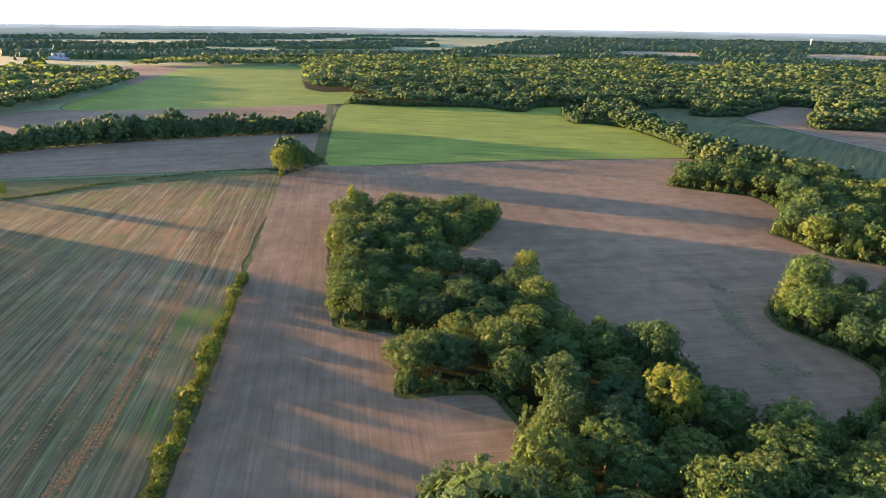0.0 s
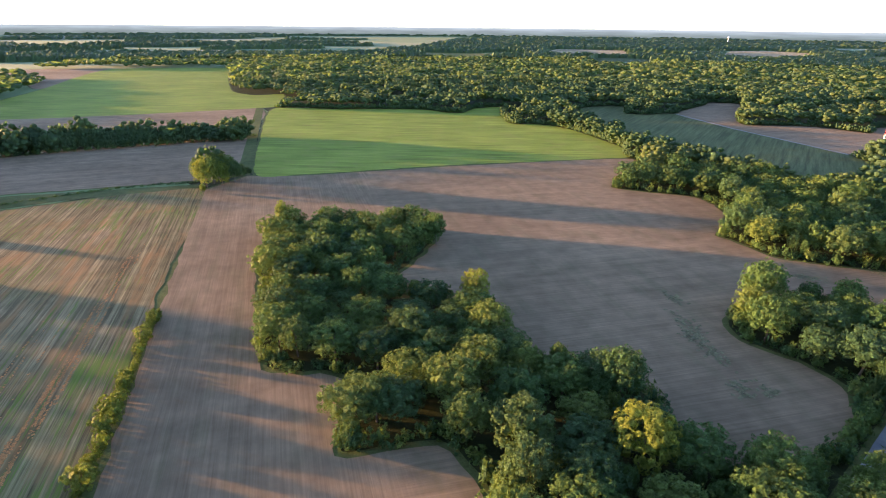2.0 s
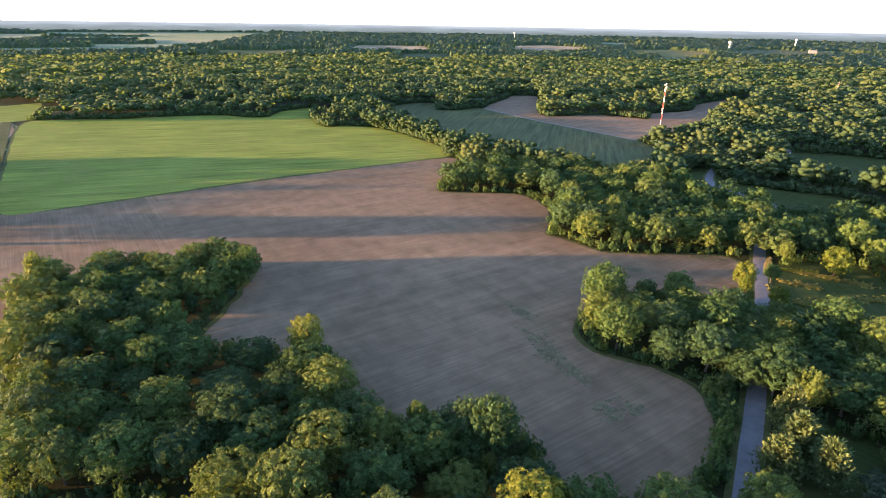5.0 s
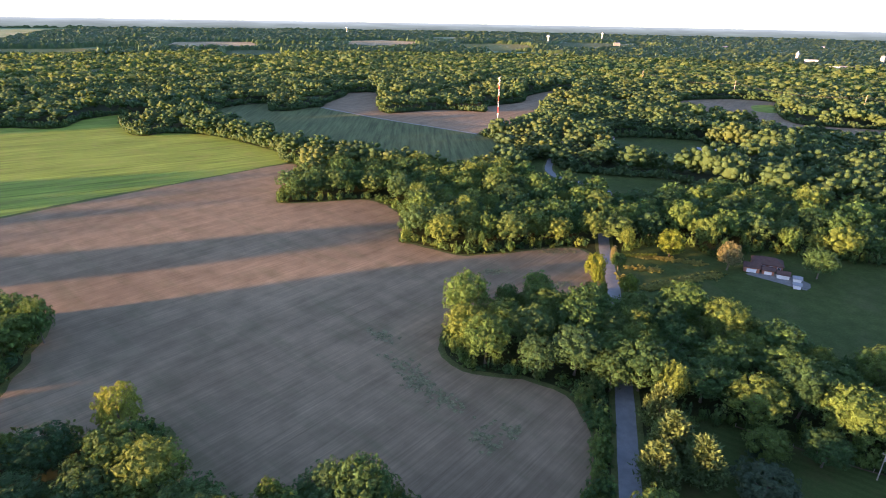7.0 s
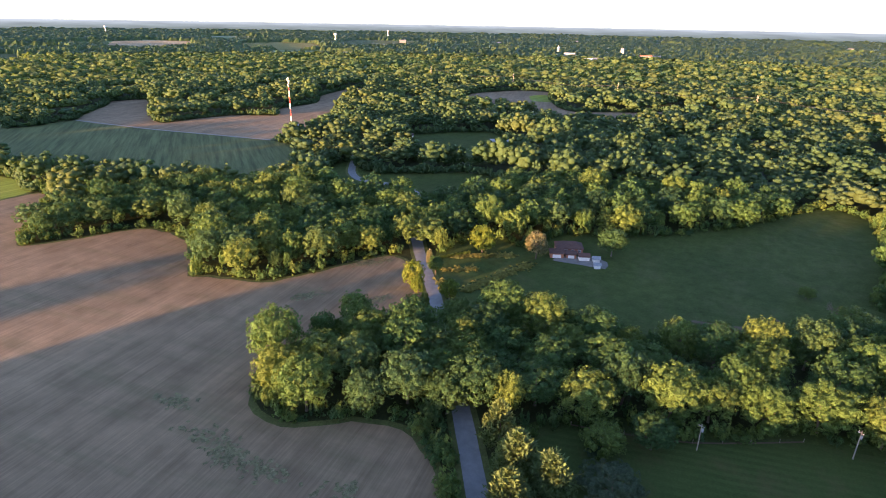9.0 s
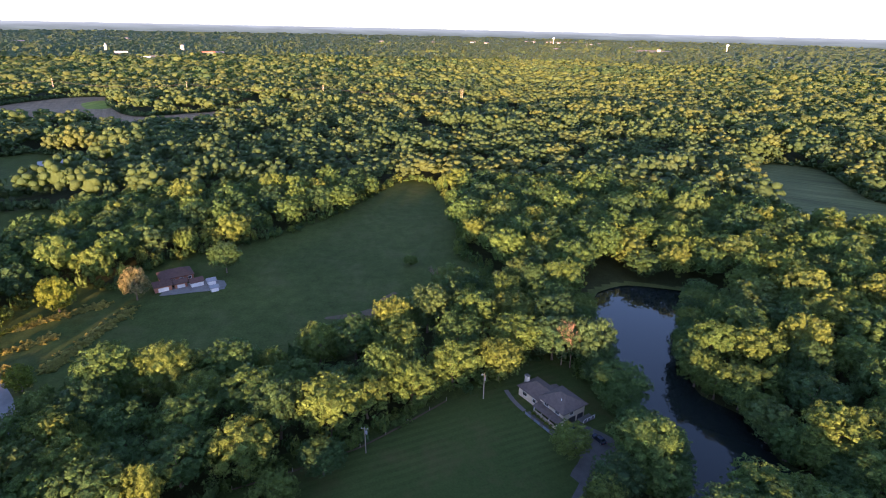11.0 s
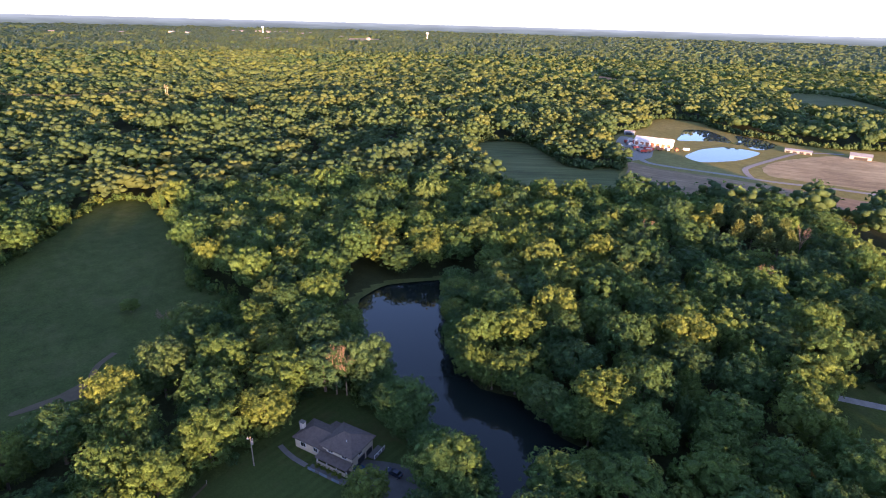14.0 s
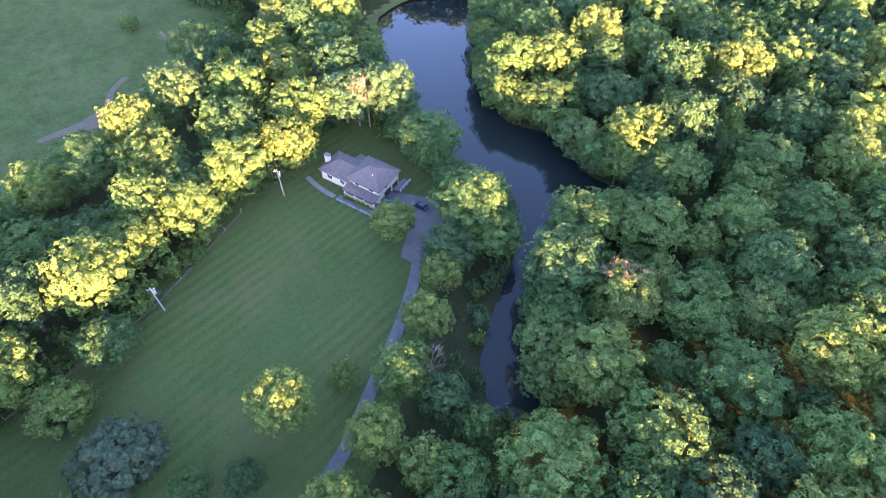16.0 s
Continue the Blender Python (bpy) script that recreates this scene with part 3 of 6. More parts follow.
def build_distance():
    """The far distance, a plain glowing backdrop behind the last woods with haze painted in."""
    m, nodes, links, bsdf = material("hazy distance")
    pos = position(nodes)
    sep = nodes.new("ShaderNodeSeparateXYZ")
    links.new(pos, sep.inputs[0])
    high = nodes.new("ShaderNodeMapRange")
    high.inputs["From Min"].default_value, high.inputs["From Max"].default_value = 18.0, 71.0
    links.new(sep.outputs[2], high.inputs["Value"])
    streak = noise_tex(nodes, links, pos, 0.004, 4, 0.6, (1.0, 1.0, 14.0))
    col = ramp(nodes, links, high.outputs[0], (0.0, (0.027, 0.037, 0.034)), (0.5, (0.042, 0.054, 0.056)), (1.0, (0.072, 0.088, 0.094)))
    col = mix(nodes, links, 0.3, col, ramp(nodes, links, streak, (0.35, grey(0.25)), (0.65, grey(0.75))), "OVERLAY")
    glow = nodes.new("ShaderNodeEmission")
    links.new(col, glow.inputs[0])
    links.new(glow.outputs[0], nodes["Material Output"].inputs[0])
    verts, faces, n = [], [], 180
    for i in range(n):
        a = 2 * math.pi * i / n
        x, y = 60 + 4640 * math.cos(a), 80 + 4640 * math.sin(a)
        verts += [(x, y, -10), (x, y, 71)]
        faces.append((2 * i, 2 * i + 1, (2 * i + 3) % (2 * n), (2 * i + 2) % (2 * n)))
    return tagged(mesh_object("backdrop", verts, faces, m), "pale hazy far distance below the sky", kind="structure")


build_distance()
LAYER = 0.05
for name, outline, mat, label in (
        ("ploughed_field", MAIN_FIELD, M_SOIL, "large worked brown field wrapping round a grove"),
        ("stubble_field", STUBBLE, M_STUBBLE, "striped field of green regrowth and orange straw rows"),
        ("grass_strip", GREEN_STRIP, M_VERGE, "narrow green grass strip along a ditch"),
        ("brown_field", FIELD_B, M_SOIL_FAR, "bare brown field below a tree belt"),
        ("brown_field", FIELD_C, M_SOIL_FAR, "narrow brown field behind a tree belt"),
        ("brown_field", FIELD_D, M_SOIL_FAR, "bare brown field behind a wood on the plain"),
        ("crop_field", CROP_A, M_CROP, "bright green young crop field in low sun"),
        ("crop_field", CROP_B, M_CROP, "bright green crop field with drilled rows"),
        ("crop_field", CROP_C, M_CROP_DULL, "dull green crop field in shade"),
        ("brown_field", MAST_FIELD, M_SOIL_FAR, "brown field round the foot of the mast"),
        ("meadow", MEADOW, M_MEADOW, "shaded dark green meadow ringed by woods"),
        ("lawn", LAWN, M_LAWN, "mown lawn with mower stripes beside the house"),
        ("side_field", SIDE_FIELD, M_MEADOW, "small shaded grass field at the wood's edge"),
        ("farm_meadow", FARM, M_GOLD, "dry golden grass round the farm ponds"),
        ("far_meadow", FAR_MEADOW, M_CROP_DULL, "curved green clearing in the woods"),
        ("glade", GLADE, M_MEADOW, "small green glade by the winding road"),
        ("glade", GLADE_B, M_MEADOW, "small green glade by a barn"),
        ("brown_field", FAR_BROWN, M_SOIL_FAR, "distant brown field between woods"),
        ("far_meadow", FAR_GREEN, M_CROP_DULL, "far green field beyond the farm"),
        ("brown_field", FAR_STRIP, M_SOIL_FAR, "far bare strip among the woods")):
    LAYER += 0.004
    if mat in (M_MEADOW, M_LAWN):
        sheet("grass_verge", outline, LAYER, M_MEADOW, "rough grass along the wood's edge", 6.0, 2.0)
    if mat is M_GOLD or outline is FAR_MEADOW:
        sheet("grass_verge", outline, LAYER, M_VERGE, "rough grass round the farm's land", 7.0, 2.0)
    elif mat in (M_SOIL, M_SOIL_FAR, M_CROP, M_CROP_DULL, M_STUBBLE):
        sheet("grass_verge", outline, LAYER, M_VERGE, "rough grass verge along a field", 2.2, 1.4)
    sheet(name, outline, LAYER + 0.08, mat, label, 0.0, 1.5)
sheet("water_lake", LAKE, -0.55, M_WATER, "narrow dark lake mirroring the evening sky", 1.2)
strip("shore_bank", SHORE, 5.0, -0.05, M_VERGE, "pale grassy bank at the lake's head")
strip("road", ROAD, 5.2, 0.28, M_ASPHALT, "narrow grey asphalt country road", 0.06)
strip("road_verge", ROAD, 8.5, 0.24, M_VERGE, "grass verge along the country road")
strip("driveway", DRIVE, 2.4, 0.30, M_TARMAC, "narrow grey driveway along the lawn", 0.04)
sheet("paved_yard", YARD_PAVING, 0.26, M_TARMAC, "grey paved yard before the house")
sheet("farm_yard", FARM_YARD, 0.24, M_GRAVEL, "pale gravel farm yard full of machinery")
sheet("farm_soil", FARM_SOIL, 0.25, M_SOIL_FAR, "brown field below the farm road")
sheet("straw_field", FARM_STRAW, 0.26, M_STRAW, "straw-coloured striped field beside the ponds", 0, 1.0)
sheet("water_pond", POND_A, 0.27, M_POND, "pale farm pond mirroring the sky")
sheet("water_pond", POND_C, 0.27, M_POND, "dark farm pond mirroring the trees")
sheet("water_pond", POND_B, 0.27, M_POND, "still pale blue farm pond")
strip("farm_road", FARM_ROAD, 5.0, 0.31, M_GRAVEL, "pale gravel farm road")
strip("farm_lane", FARM_LANE, 4.0, 0.32, M_GRAVEL, "pale gravel lane between ponds and field")
sheet("bare_earth", curve_points([(241, 85), (242, 75), (244.5, 69), (240.5, 66), (237, 69), (238.5, 77), (239, 85)], step=2), 0.255, M_DIRT, "trampled bare earth at the meadow's edge", 0, 0.6)
strip("meadow_track", MEADOW_TRACK, 1.9, 0.26, M_DIRT, "bare dirt track at the meadow's edge")
strip("side_track", SIDE_TRACK, 3.0, 0.27, M_GRAVEL, "pale gravel track along the wood")
strip("field_lane", curve_points(LANE, False, 8), 9.0, 0.2, M_VERGE, "grassy lane between fields")


# ---- trees ----
ICO = {}
for level in (1, 2):
    bm = bmesh.new()
    bmesh.ops.create_icosphere(bm, subdivisions=level, radius=1.0)
    ICO[level] = (np.array([v.co[:] for v in bm.verts]), np.array([[v.index for v in f.verts] for f in bm.faces]))
    bm.free()


def crown_arrays(rng, radius, height, base, lobes, clumps, clump, leaves, leaf, core=1, lobe=0.36, split=True):
    """A domed crown: rounded boughs over its whole skin, leafy clumps on them and leaf sprays on those. Corners and triangles."""
    mid, half = (base + height) / 2, (height - base) / 2
    i = np.arange(lobes)
    up = 1 - 1.7 * (i + 0.5) / lobes
    a = 2.39996 * i + rng.uniform(-0.35, 0.35, lobes)
    rad = radius * lobe * rng.uniform(0.75, 1.3, lobes)
    out = np.sqrt(1 - up**2) ** 0.85 * rng.uniform(0.84, 1.06, lobes)
    cen = np.stack([(radius - rad * 0.85) * out * np.cos(a), (radius - rad * 0.85) * out * np.sin(a), mid + (half - rad * 0.85) * up * rng.uniform(0.86, 1.05, lobes)], 1)
    cen, rad = np.vstack([cen, [(0, 0, mid)]]), np.append(rad, radius * 0.8)

    def buried(p, own, deep):
        hid = np.zeros(len(p), bool)
        for j, (c, r) in enumerate(zip(cen, rad)):
            hid |= (np.linalg.norm(p - c, axis=1) < r * deep) & (own != j)
        return hid

    iv, it = ICO[core]
    verts, tris, own = [], [], []
    for j, (c, r) in enumerate(zip(cen, rad)):
        verts.append(iv * r * 0.76 * (1 + rng.uniform(-0.2, 0.2, (len(iv), 1))) + c)
        tris.append(it + j * len(iv))
        own.append(np.full(len(it), j))
    v, t, own = np.vstack(verts), np.vstack(tris), np.concatenate(own)
    t = t[~buried(v[t].mean(1), own, 0.74)]
    if split:
        # Each facet is a leafy spray of its own tone.
        v, t = v[t].reshape(-1, 3), np.arange(3 * len(t)).reshape(-1, 3)
    else:
        used, t = np.unique(t, return_inverse=True)
        v, t = v[used], t.reshape(-1, 3)
    if not leaves:
        return v, t
    # Small leafy clumps sit on the boughs' skins, and leaf sprays on theirs.
    which = rng.choice(len(rad), clumps * 5, p=rad**2 / (rad**2).sum())
    d = rng.normal(size=(clumps * 5, 3))
    d[:, 2] += 0.25
    d /= np.linalg.norm(d, axis=1)[:, None]
    p = cen[which] + d * (rad[which] * rng.uniform(0.86, 1.0, len(which)))[:, None]
    keep = ~buried(p, which, 0.92)
    p, d = p[keep][:clumps], d[keep][:clumps]
    size = clump * rng.uniform(0.6, 1.4, len(p))
    which = rng.choice(len(p), leaves, p=size**2 / (size**2).sum())
    n2 = rng.normal(size=(leaves, 3)) * 0.6 + d[which] + np.array([0, 0, 0.15])
    n2 /= np.linalg.norm(n2, axis=1)[:, None]
    q = p[which] + n2 * (size[which] * rng.uniform(0.75, 1.05, leaves))[:, None]
    nor = n2 + rng.normal(size=(leaves, 3)) * 0.4
    nor /= np.linalg.norm(nor, axis=1)[:, None]
    u = np.cross(nor, rng.normal(size=(leaves, 3)))
    u /= np.linalg.norm(u, axis=1)[:, None]
    w = np.cross(nor, u)
    s = leaf * rng.uniform(0.6, 1.4, (leaves, 1))
    spray = np.stack([q + u * s * 0.75, q - u * s * 0.4 + w * s * 0.55, q - u * s * 0.4 - w * s * 0.55], 1).reshape(-1, 3)
    return np.vstack([v, spray]), np.vstack([t, len(v) + np.arange(3 * leaves).reshape(-1, 3)])


def trunk_mesh(rng, height, base, girth, limbs, mat=None, reach=0.5, spread=2.5):
    """A tapered trunk with limbs that rise into the crown."""
    bm = bmesh.new()
    lean = Vector((rng.uniform(-0.4, 0.4), rng.uniform(-0.4, 0.4), 0))
    tube(bm, (0, 0, -0.3), (0, 0, 0.5), girth * 1.5, girth * 1.05, 7)
    tube(bm, (0, 0, 0.4), lean + Vector((0, 0, base + 0.3)), girth * 1.05, girth * 0.75, 7)
    tube(bm, lean + Vector((0, 0, base)), lean * 2 + Vector((0, 0, height * 0.85)), girth * 0.75, girth * 0.12, 6)
    for i in range(limbs):
        a = 2.4 * i + rng.uniform(-0.4, 0.4)
        z = base + (height - base) * rng.uniform(0.0, reach)
        k = z / height
        tip = lean + Vector((math.cos(a) * spread * rng.uniform(0.7, 1.2), math.sin(a) * spread * rng.uniform(0.7, 1.2), z + (height - z) * rng.uniform(0.35, 0.6)))
        tube(bm, lean * (1 + k) + Vector((0, 0, z)), tip, girth * 0.4, girth * 0.08, 5)
    me = bpy.data.meshes.new("trunk")
    bm.to_mesh(me)
    bm.free()
    me.materials.append(mat or M_BARK)
    return me


def copies(shapes, spots, rng, tones):
    """Many plants joined into one set of arrays. spots: rows of x, y, ground, width, height, turn, kind."""
    verts, tris, tone, n = [], [], [], 0
    for (x, y, z, w, h, a, k), c in zip(spots, tones):
        v, t = shapes[int(k)]
        ca, sa = math.cos(a), math.sin(a)
        q = np.stack([(v[:, 0] * ca - v[:, 1] * sa) * w + x, (v[:, 0] * sa + v[:, 1] * ca) * w + y, v[:, 2] * h + z], 1)
        verts.append(q)
        tris.append(t + n)
        tone.append(np.full(len(q), c))
        n += len(q)
    return np.vstack(verts), np.vstack(tris), np.concatenate(tone)


RNG = np.random.default_rng(7)
NEAR_LINE = np.array([(-8, 190), (40, 150), (70, 120), (30, 104), (62, 92), (92, 96), (84, 125), (150, 165), (180, 105), (205, 60), (212, 25), (200, 40), (130, 45), (116, 62), (108, 15), (70, 8), (95, -8), (120, -25), (150, -40), (178, -28)], float)


def stand(lo, hi, mean, spread, rng, close=0.72, tries=4.0, low=0.25):
    """Trees that keep their crowns apart, big ones first. Places and crown radii."""
    n = int((hi[0] - lo[0]) * (hi[1] - lo[1]) / (mean * mean) * tries)
    r = np.sort(np.clip(mean * np.exp(rng.normal(0, spread, n)), mean * 0.55, mean * 1.5))[::-1]
    r = np.concatenate([r[: n // 2], np.sort(rng.permutation(r)[: n // 4])[::-1], np.sort(rng.permutation(r)[: int(n * low)])[::-1] * 0.5])
    p = rng.uniform(lo, hi, (len(r), 2))
    cell = mean * 2.6
    grid, keep = {}, []
    for i, (x, y, q) in enumerate(zip(p[:, 0].tolist(), p[:, 1].tolist(), r.tolist())):
        cx, cy = int(x // cell), int(y // cell)
        free = True
        for gx in (cx - 1, cx, cx + 1):
            for gy in (cy - 1, cy, cy + 1):
                for ox, oy, oq in grid.get((gx, gy), ()):
                    if (ox - x) ** 2 + (oy - y) ** 2 < (close * (oq + q)) ** 2:
                        free = False
                        break
                if not free:
                    break
            if not free:
                break
        if free:
            grid.setdefault((cx, cy), []).append((x, y, q))
            keep.append(i)
    return p[keep], r[keep]


spots, crown_r = stand((-320, -280), (420, 440), 5.6, 0.3, RNG)
d_near = off_line(spots, NEAR_LINE, False)
# Woods behind the flight are unseen; the far woodland adds them for shade.
aside = (spots[:, 0] < -0.75 * spots[:, 1] - 20) | ((spots[:, 0] < 25) & (spots[:, 1] < 80)) | ((spots[:, 0] < 45) & (spots[:, 1] < -30))
seen = ~aside
spots, d_near, crown_r = spots[seen], d_near[seen], crown_r[seen]
range_mid = np.hypot(spots[:, 0] - 60, spots[:, 1] - 80)
ok = wooded(spots, 1.2) & (range_mid < 345)
# Room for the tall trees that stand out of the grove.
TALL = ((66, 122, 1.5, 1.6, True), (72, 147, 1.2, 1.55, False), (43, 211, 1.05, 1.3, True), (-38, 297, 0.62, 1.6, True), (4, 147, 0.95, 1.35, False), (-20, 182, 0.95, 1.3, False), (36, 274, 0.8, 1.45, False), (37, 118, 1.1, 1.35, False), (45, 106, 1.45, 1.25, False))
# Trees set close along the lake side of the driveway, and those whose crowns close over the road.
BELT = ((141, 30, 0.75, 0.75), (134, 39, 0.85, 0.8), (127.5, 49, 0.9, 0.85), (120.5, 59, 0.85, 0.85), (115, 69.5, 0.85, 0.9), (109.5, 81, 0.85, 0.9), (105, 92, 0.85, 0.85), (119, 46, 0.75, 0.75), (112, 55, 0.8, 0.8), (108, 66, 0.85, 0.85), (112, 44.5, 0.65, 0.7), (102, 77, 0.9, 0.9))
ARCH = ((160.6, 144.5, 1.12, 0.98), (171.3, 151.9, 1.1, 0.95), (182.1, 159.2, 1.08, 0.92), (170.4, 140.9, 1.12, 1.0), (181.1, 148.3, 1.1, 0.98), (191.8, 155.6, 0.95, 0.9), (152.4, 138.8, 1.0, 0.92))
PINE_SPOTS = ((174, -188, 1.0), (169, -192, 0.95), (163, -190, 1.05), (158, -184, 0.9), (188, -201, 0.95), (193, -190, 1.0), (183, -194, 0.9), (166, -181, 0.85), (179, -183, 0.85))
for x, y, _ in PINE_SPOTS:
    ok &= np.hypot(spots[:, 0] - x, spots[:, 1] - y) > 5.5
ok &= np.hypot(spots[:, 0] - 160, spots[:, 1] + 174) > 7.5
for x, y, w, h, _ in TALL:
    ok &= np.hypot(spots[:, 0] - x, spots[:, 1] - y) > 4.6 * w
for x, y, w, h in BELT + ARCH:
    ok &= np.hypot(spots[:, 0] - x, spots[:, 1] - y) > 6.0 * w
ok &= (np.hypot(spots[:, 0] - 243, spots[:, 1] - 64) > 9.0) & (np.hypot(spots[:, 0] - 259, spots[:, 1] - 29) > 9.5)
spots, d_near, crown_r = spots[ok], d_near[ok], crown_r[ok]
order = np.argsort(d_near)


def grown(p, radius, rng):
    """Width and height of a tree at each place: lower beside the road, evenly tall beyond the lake."""
    n = len(p)
    wide = radius / 6.0
    even = (p[:, 1] < 25) & (p[:, 1] > -45) & (p[:, 0] < 150)
    high = np.exp(rng.normal(0, 1, n) * np.where(even, 0.07, 0.11)) * wide**0.35
    high = np.where((p[:, 0] < 96) & (p[:, 1] > 95) & (p[:, 1] < 310), high * 0.88, high)
    high = np.where(even, high * np.clip(1.12 - 0.0042 * (p[:, 0] - 55), 0.82, 1.12), high)
    high = np.where(~even & (p[:, 0] < 170) & (p[:, 0] > 100) & (p[:, 1] < 62) & (p[:, 1] > -45), high * 0.84, high)
    # A dip in the canopy between the two ridges of tall crowns by the lawn.
    dip = (np.hypot(p[:, 0] - 189, p[:, 1] - 88) < 11) | (np.hypot(p[:, 0] - 172, p[:, 1] - 81) < 7)
    high = np.where(dip, high * 0.68, high)
    low = (off_line(p, ROAD_LOW, False) < 12) & (p[:, 0] < 150) & (p[:, 0] * 0.62 + 41 < p[:, 1])
    return np.where(low, wide * 0.6, wide), np.where(low, high * 0.45, high)


N_SINGLE = 196

NEAR_KINDS = []
for i in range(9):
    NEAR_KINDS.append((crown_arrays(RNG, 6.0, 14.0, RNG.uniform(1.2, 3.4), int(RNG.integers(28, 37)), 300, 0.58, 2600, 0.4, lobe=RNG.uniform(0.24, 0.29)), trunk_mesh(RNG, 12.0, 3.5, 0.28, 5)))
EDGE_KINDS = [crown_arrays(RNG, 6.0, 14.0, RNG.uniform(1.2, 3.0), int(RNG.integers(26, 34)), 120, 0.75, 700, 0.7, lobe=0.28) for _ in range(9)]
MID_KINDS = [crown_arrays(RNG, 6.0, 14.0, RNG.uniform(1.0, 2.6), int(RNG.integers(20, 27)), 80, 0.85, 340, 0.95, lobe=0.3) for _ in range(10)]

near_meshes = [(quick_mesh("crown", *c, M_LEAF), t) for c, t in NEAR_KINDS]


def plant_tree(x, y, kind, wide, high, turn, label, group="", crown=None, trunk=None, name="tree"):
    ob = thing(name, (x, y, 0), turn, label, "tree", group)
    for nm, me in (("trunk", trunk or near_meshes[kind][1]), ("crown", crown or near_meshes[kind][0])):
        o = new(nm, me)
        o.parent = ob
        o.scale = (wide, wide, high)
    return ob


LABELS = ("dense green broadleaf tree in the wood", "full-leaved broadleaf tree with lumpy crown", "rounded leafy tree at the wood's edge", "tall green tree with uneven crown")
near_wide, near_high = grown(spots[order[:N_SINGLE]], crown_r[order[:N_SINGLE]], RNG)
for i, wide, high in zip(order[:N_SINGLE], near_wide, near_high):
    x, y = spots[i]
    plant_tree(x, y, int(RNG.integers(9)), float(wide), float(high), RNG.uniform(0, 6.28), LABELS[int(RNG.integers(4))], "woodland trees")
N_FINE, N_EDGE = 140, 260
for count, kinds, name, label in ((N_FINE, [c for c, _ in NEAR_KINDS], "wood_front", "leafy front of the woods, tree beside tree"), (N_EDGE, EDGE_KINDS, "wood_edge", "leafy wood edge of many broadleaf trees")):
    first = N_SINGLE if name == "wood_front" else N_SINGLE + N_FINE
    pick = order[first:first + count]
    close, count = spots[pick], len(pick)
    rows = np.stack([close[:, 0], close[:, 1], np.zeros(count), *grown(close, crown_r[pick], RNG), RNG.uniform(0, 6.28, count), RNG.integers(0, 9, count)], 1)
    v, t, tone = copies(kinds, rows, RNG, RNG.uniform(0, 1, count))
    tagged(new(name, quick_mesh(name, v, t, M_LEAF, tone)), label, "woodland", kind="stuff")
rest = spots[order[N_SINGLE + N_FINE + N_EDGE:]]
m = len(rest)
rows = np.stack([rest[:, 0], rest[:, 1], np.zeros(m), *grown(rest, crown_r[order[N_SINGLE + N_FINE + N_EDGE:]], RNG), RNG.uniform(0, 6.28, m), RNG.integers(0, 10, m)], 1)
v, t, tone = copies(MID_KINDS, rows, RNG, RNG.uniform(0, 1, m))
tagged(new("woodland", quick_mesh("woodland", v, t, M_LEAF, tone)), "mixed broadleaf woodland round the fields and lake", "woodland", kind="stuff")


FAR_PATCHES = [(-36, 2500, 260, 200), (-24, 1750, 160, 120), (-47, 2400, 260, 200), (-21, 2300, 300, 150), (-56, 2700, 320, 250), (-8, 1900, 220, 100), (-122, 2900, 160, 100)]


def patch_outline(bearing, dist, wide, deep):
    a = radians(bearing)
    ux, uy = -math.sin(a), math.cos(a)
    c = np.array([60 + ux * dist, 80 + uy * dist])
    rng = np.random.default_rng(int(dist))
    k = np.array([(-0.5, -0.5), (0.1, -0.6), (0.5, -0.4), (0.55, 0.4), (0.0, 0.5), (-0.5, 0.45)]) * rng.uniform(0.8, 1.2, (6, 2))
    return c + np.outer(k[:, 0] * wide, (uy, -ux)) + np.outer(k[:, 1] * (deep + 0.15 * dist), (ux, uy))


def far_openings(pts):
    got = np.zeros(len(pts), bool)
    for p in FAR_PATCHES:
        got |= inside(pts, patch_outline(*p))
    return got


FAR_KINDS = [crown_arrays(RNG, 6.0, 14.5, RNG.uniform(0.8, 2.0), int(RNG.integers(17, 23)), 30, 0.8, 44, 0.9, lobe=0.28, split=False) for _ in range(14)]
FARTHER_KINDS = [crown_arrays(RNG, 6.0, 13.5, RNG.uniform(2, 4), int(RNG.integers(9, 13)), 0, 1.0, 0, 1.8, lobe=0.34, split=False) for _ in range(14)]
FARTHEST_KINDS = [crown_arrays(RNG, 6.4, 13.5, RNG.uniform(2, 4), 3, 0, 1.0, 0, 2.0, lobe=0.55, split=False) for _ in range(14)]


def patchy(x, y, cell, seed):
    """Smooth random values from 0 to 1 over the land."""
    gx, gy = np.asarray(x, float) / cell, np.asarray(y, float) / cell
    ix, iy = np.floor(gx), np.floor(gy)
    fx, fy = gx - ix, gy - iy
    fx, fy = fx * fx * (3 - 2 * fx), fy * fy * (3 - 2 * fy)

    def corner(a, b):
        return np.modf(np.abs(np.sin(a * 127.1 + b * 311.7 + seed * 17.3) * 43758.5453))[0]

    low = corner(ix, iy) * (1 - fx) + corner(ix + 1, iy) * fx
    high = corner(ix, iy + 1) * (1 - fx) + corner(ix + 1, iy + 1) * fx
    return low * (1 - fy) + high * fy


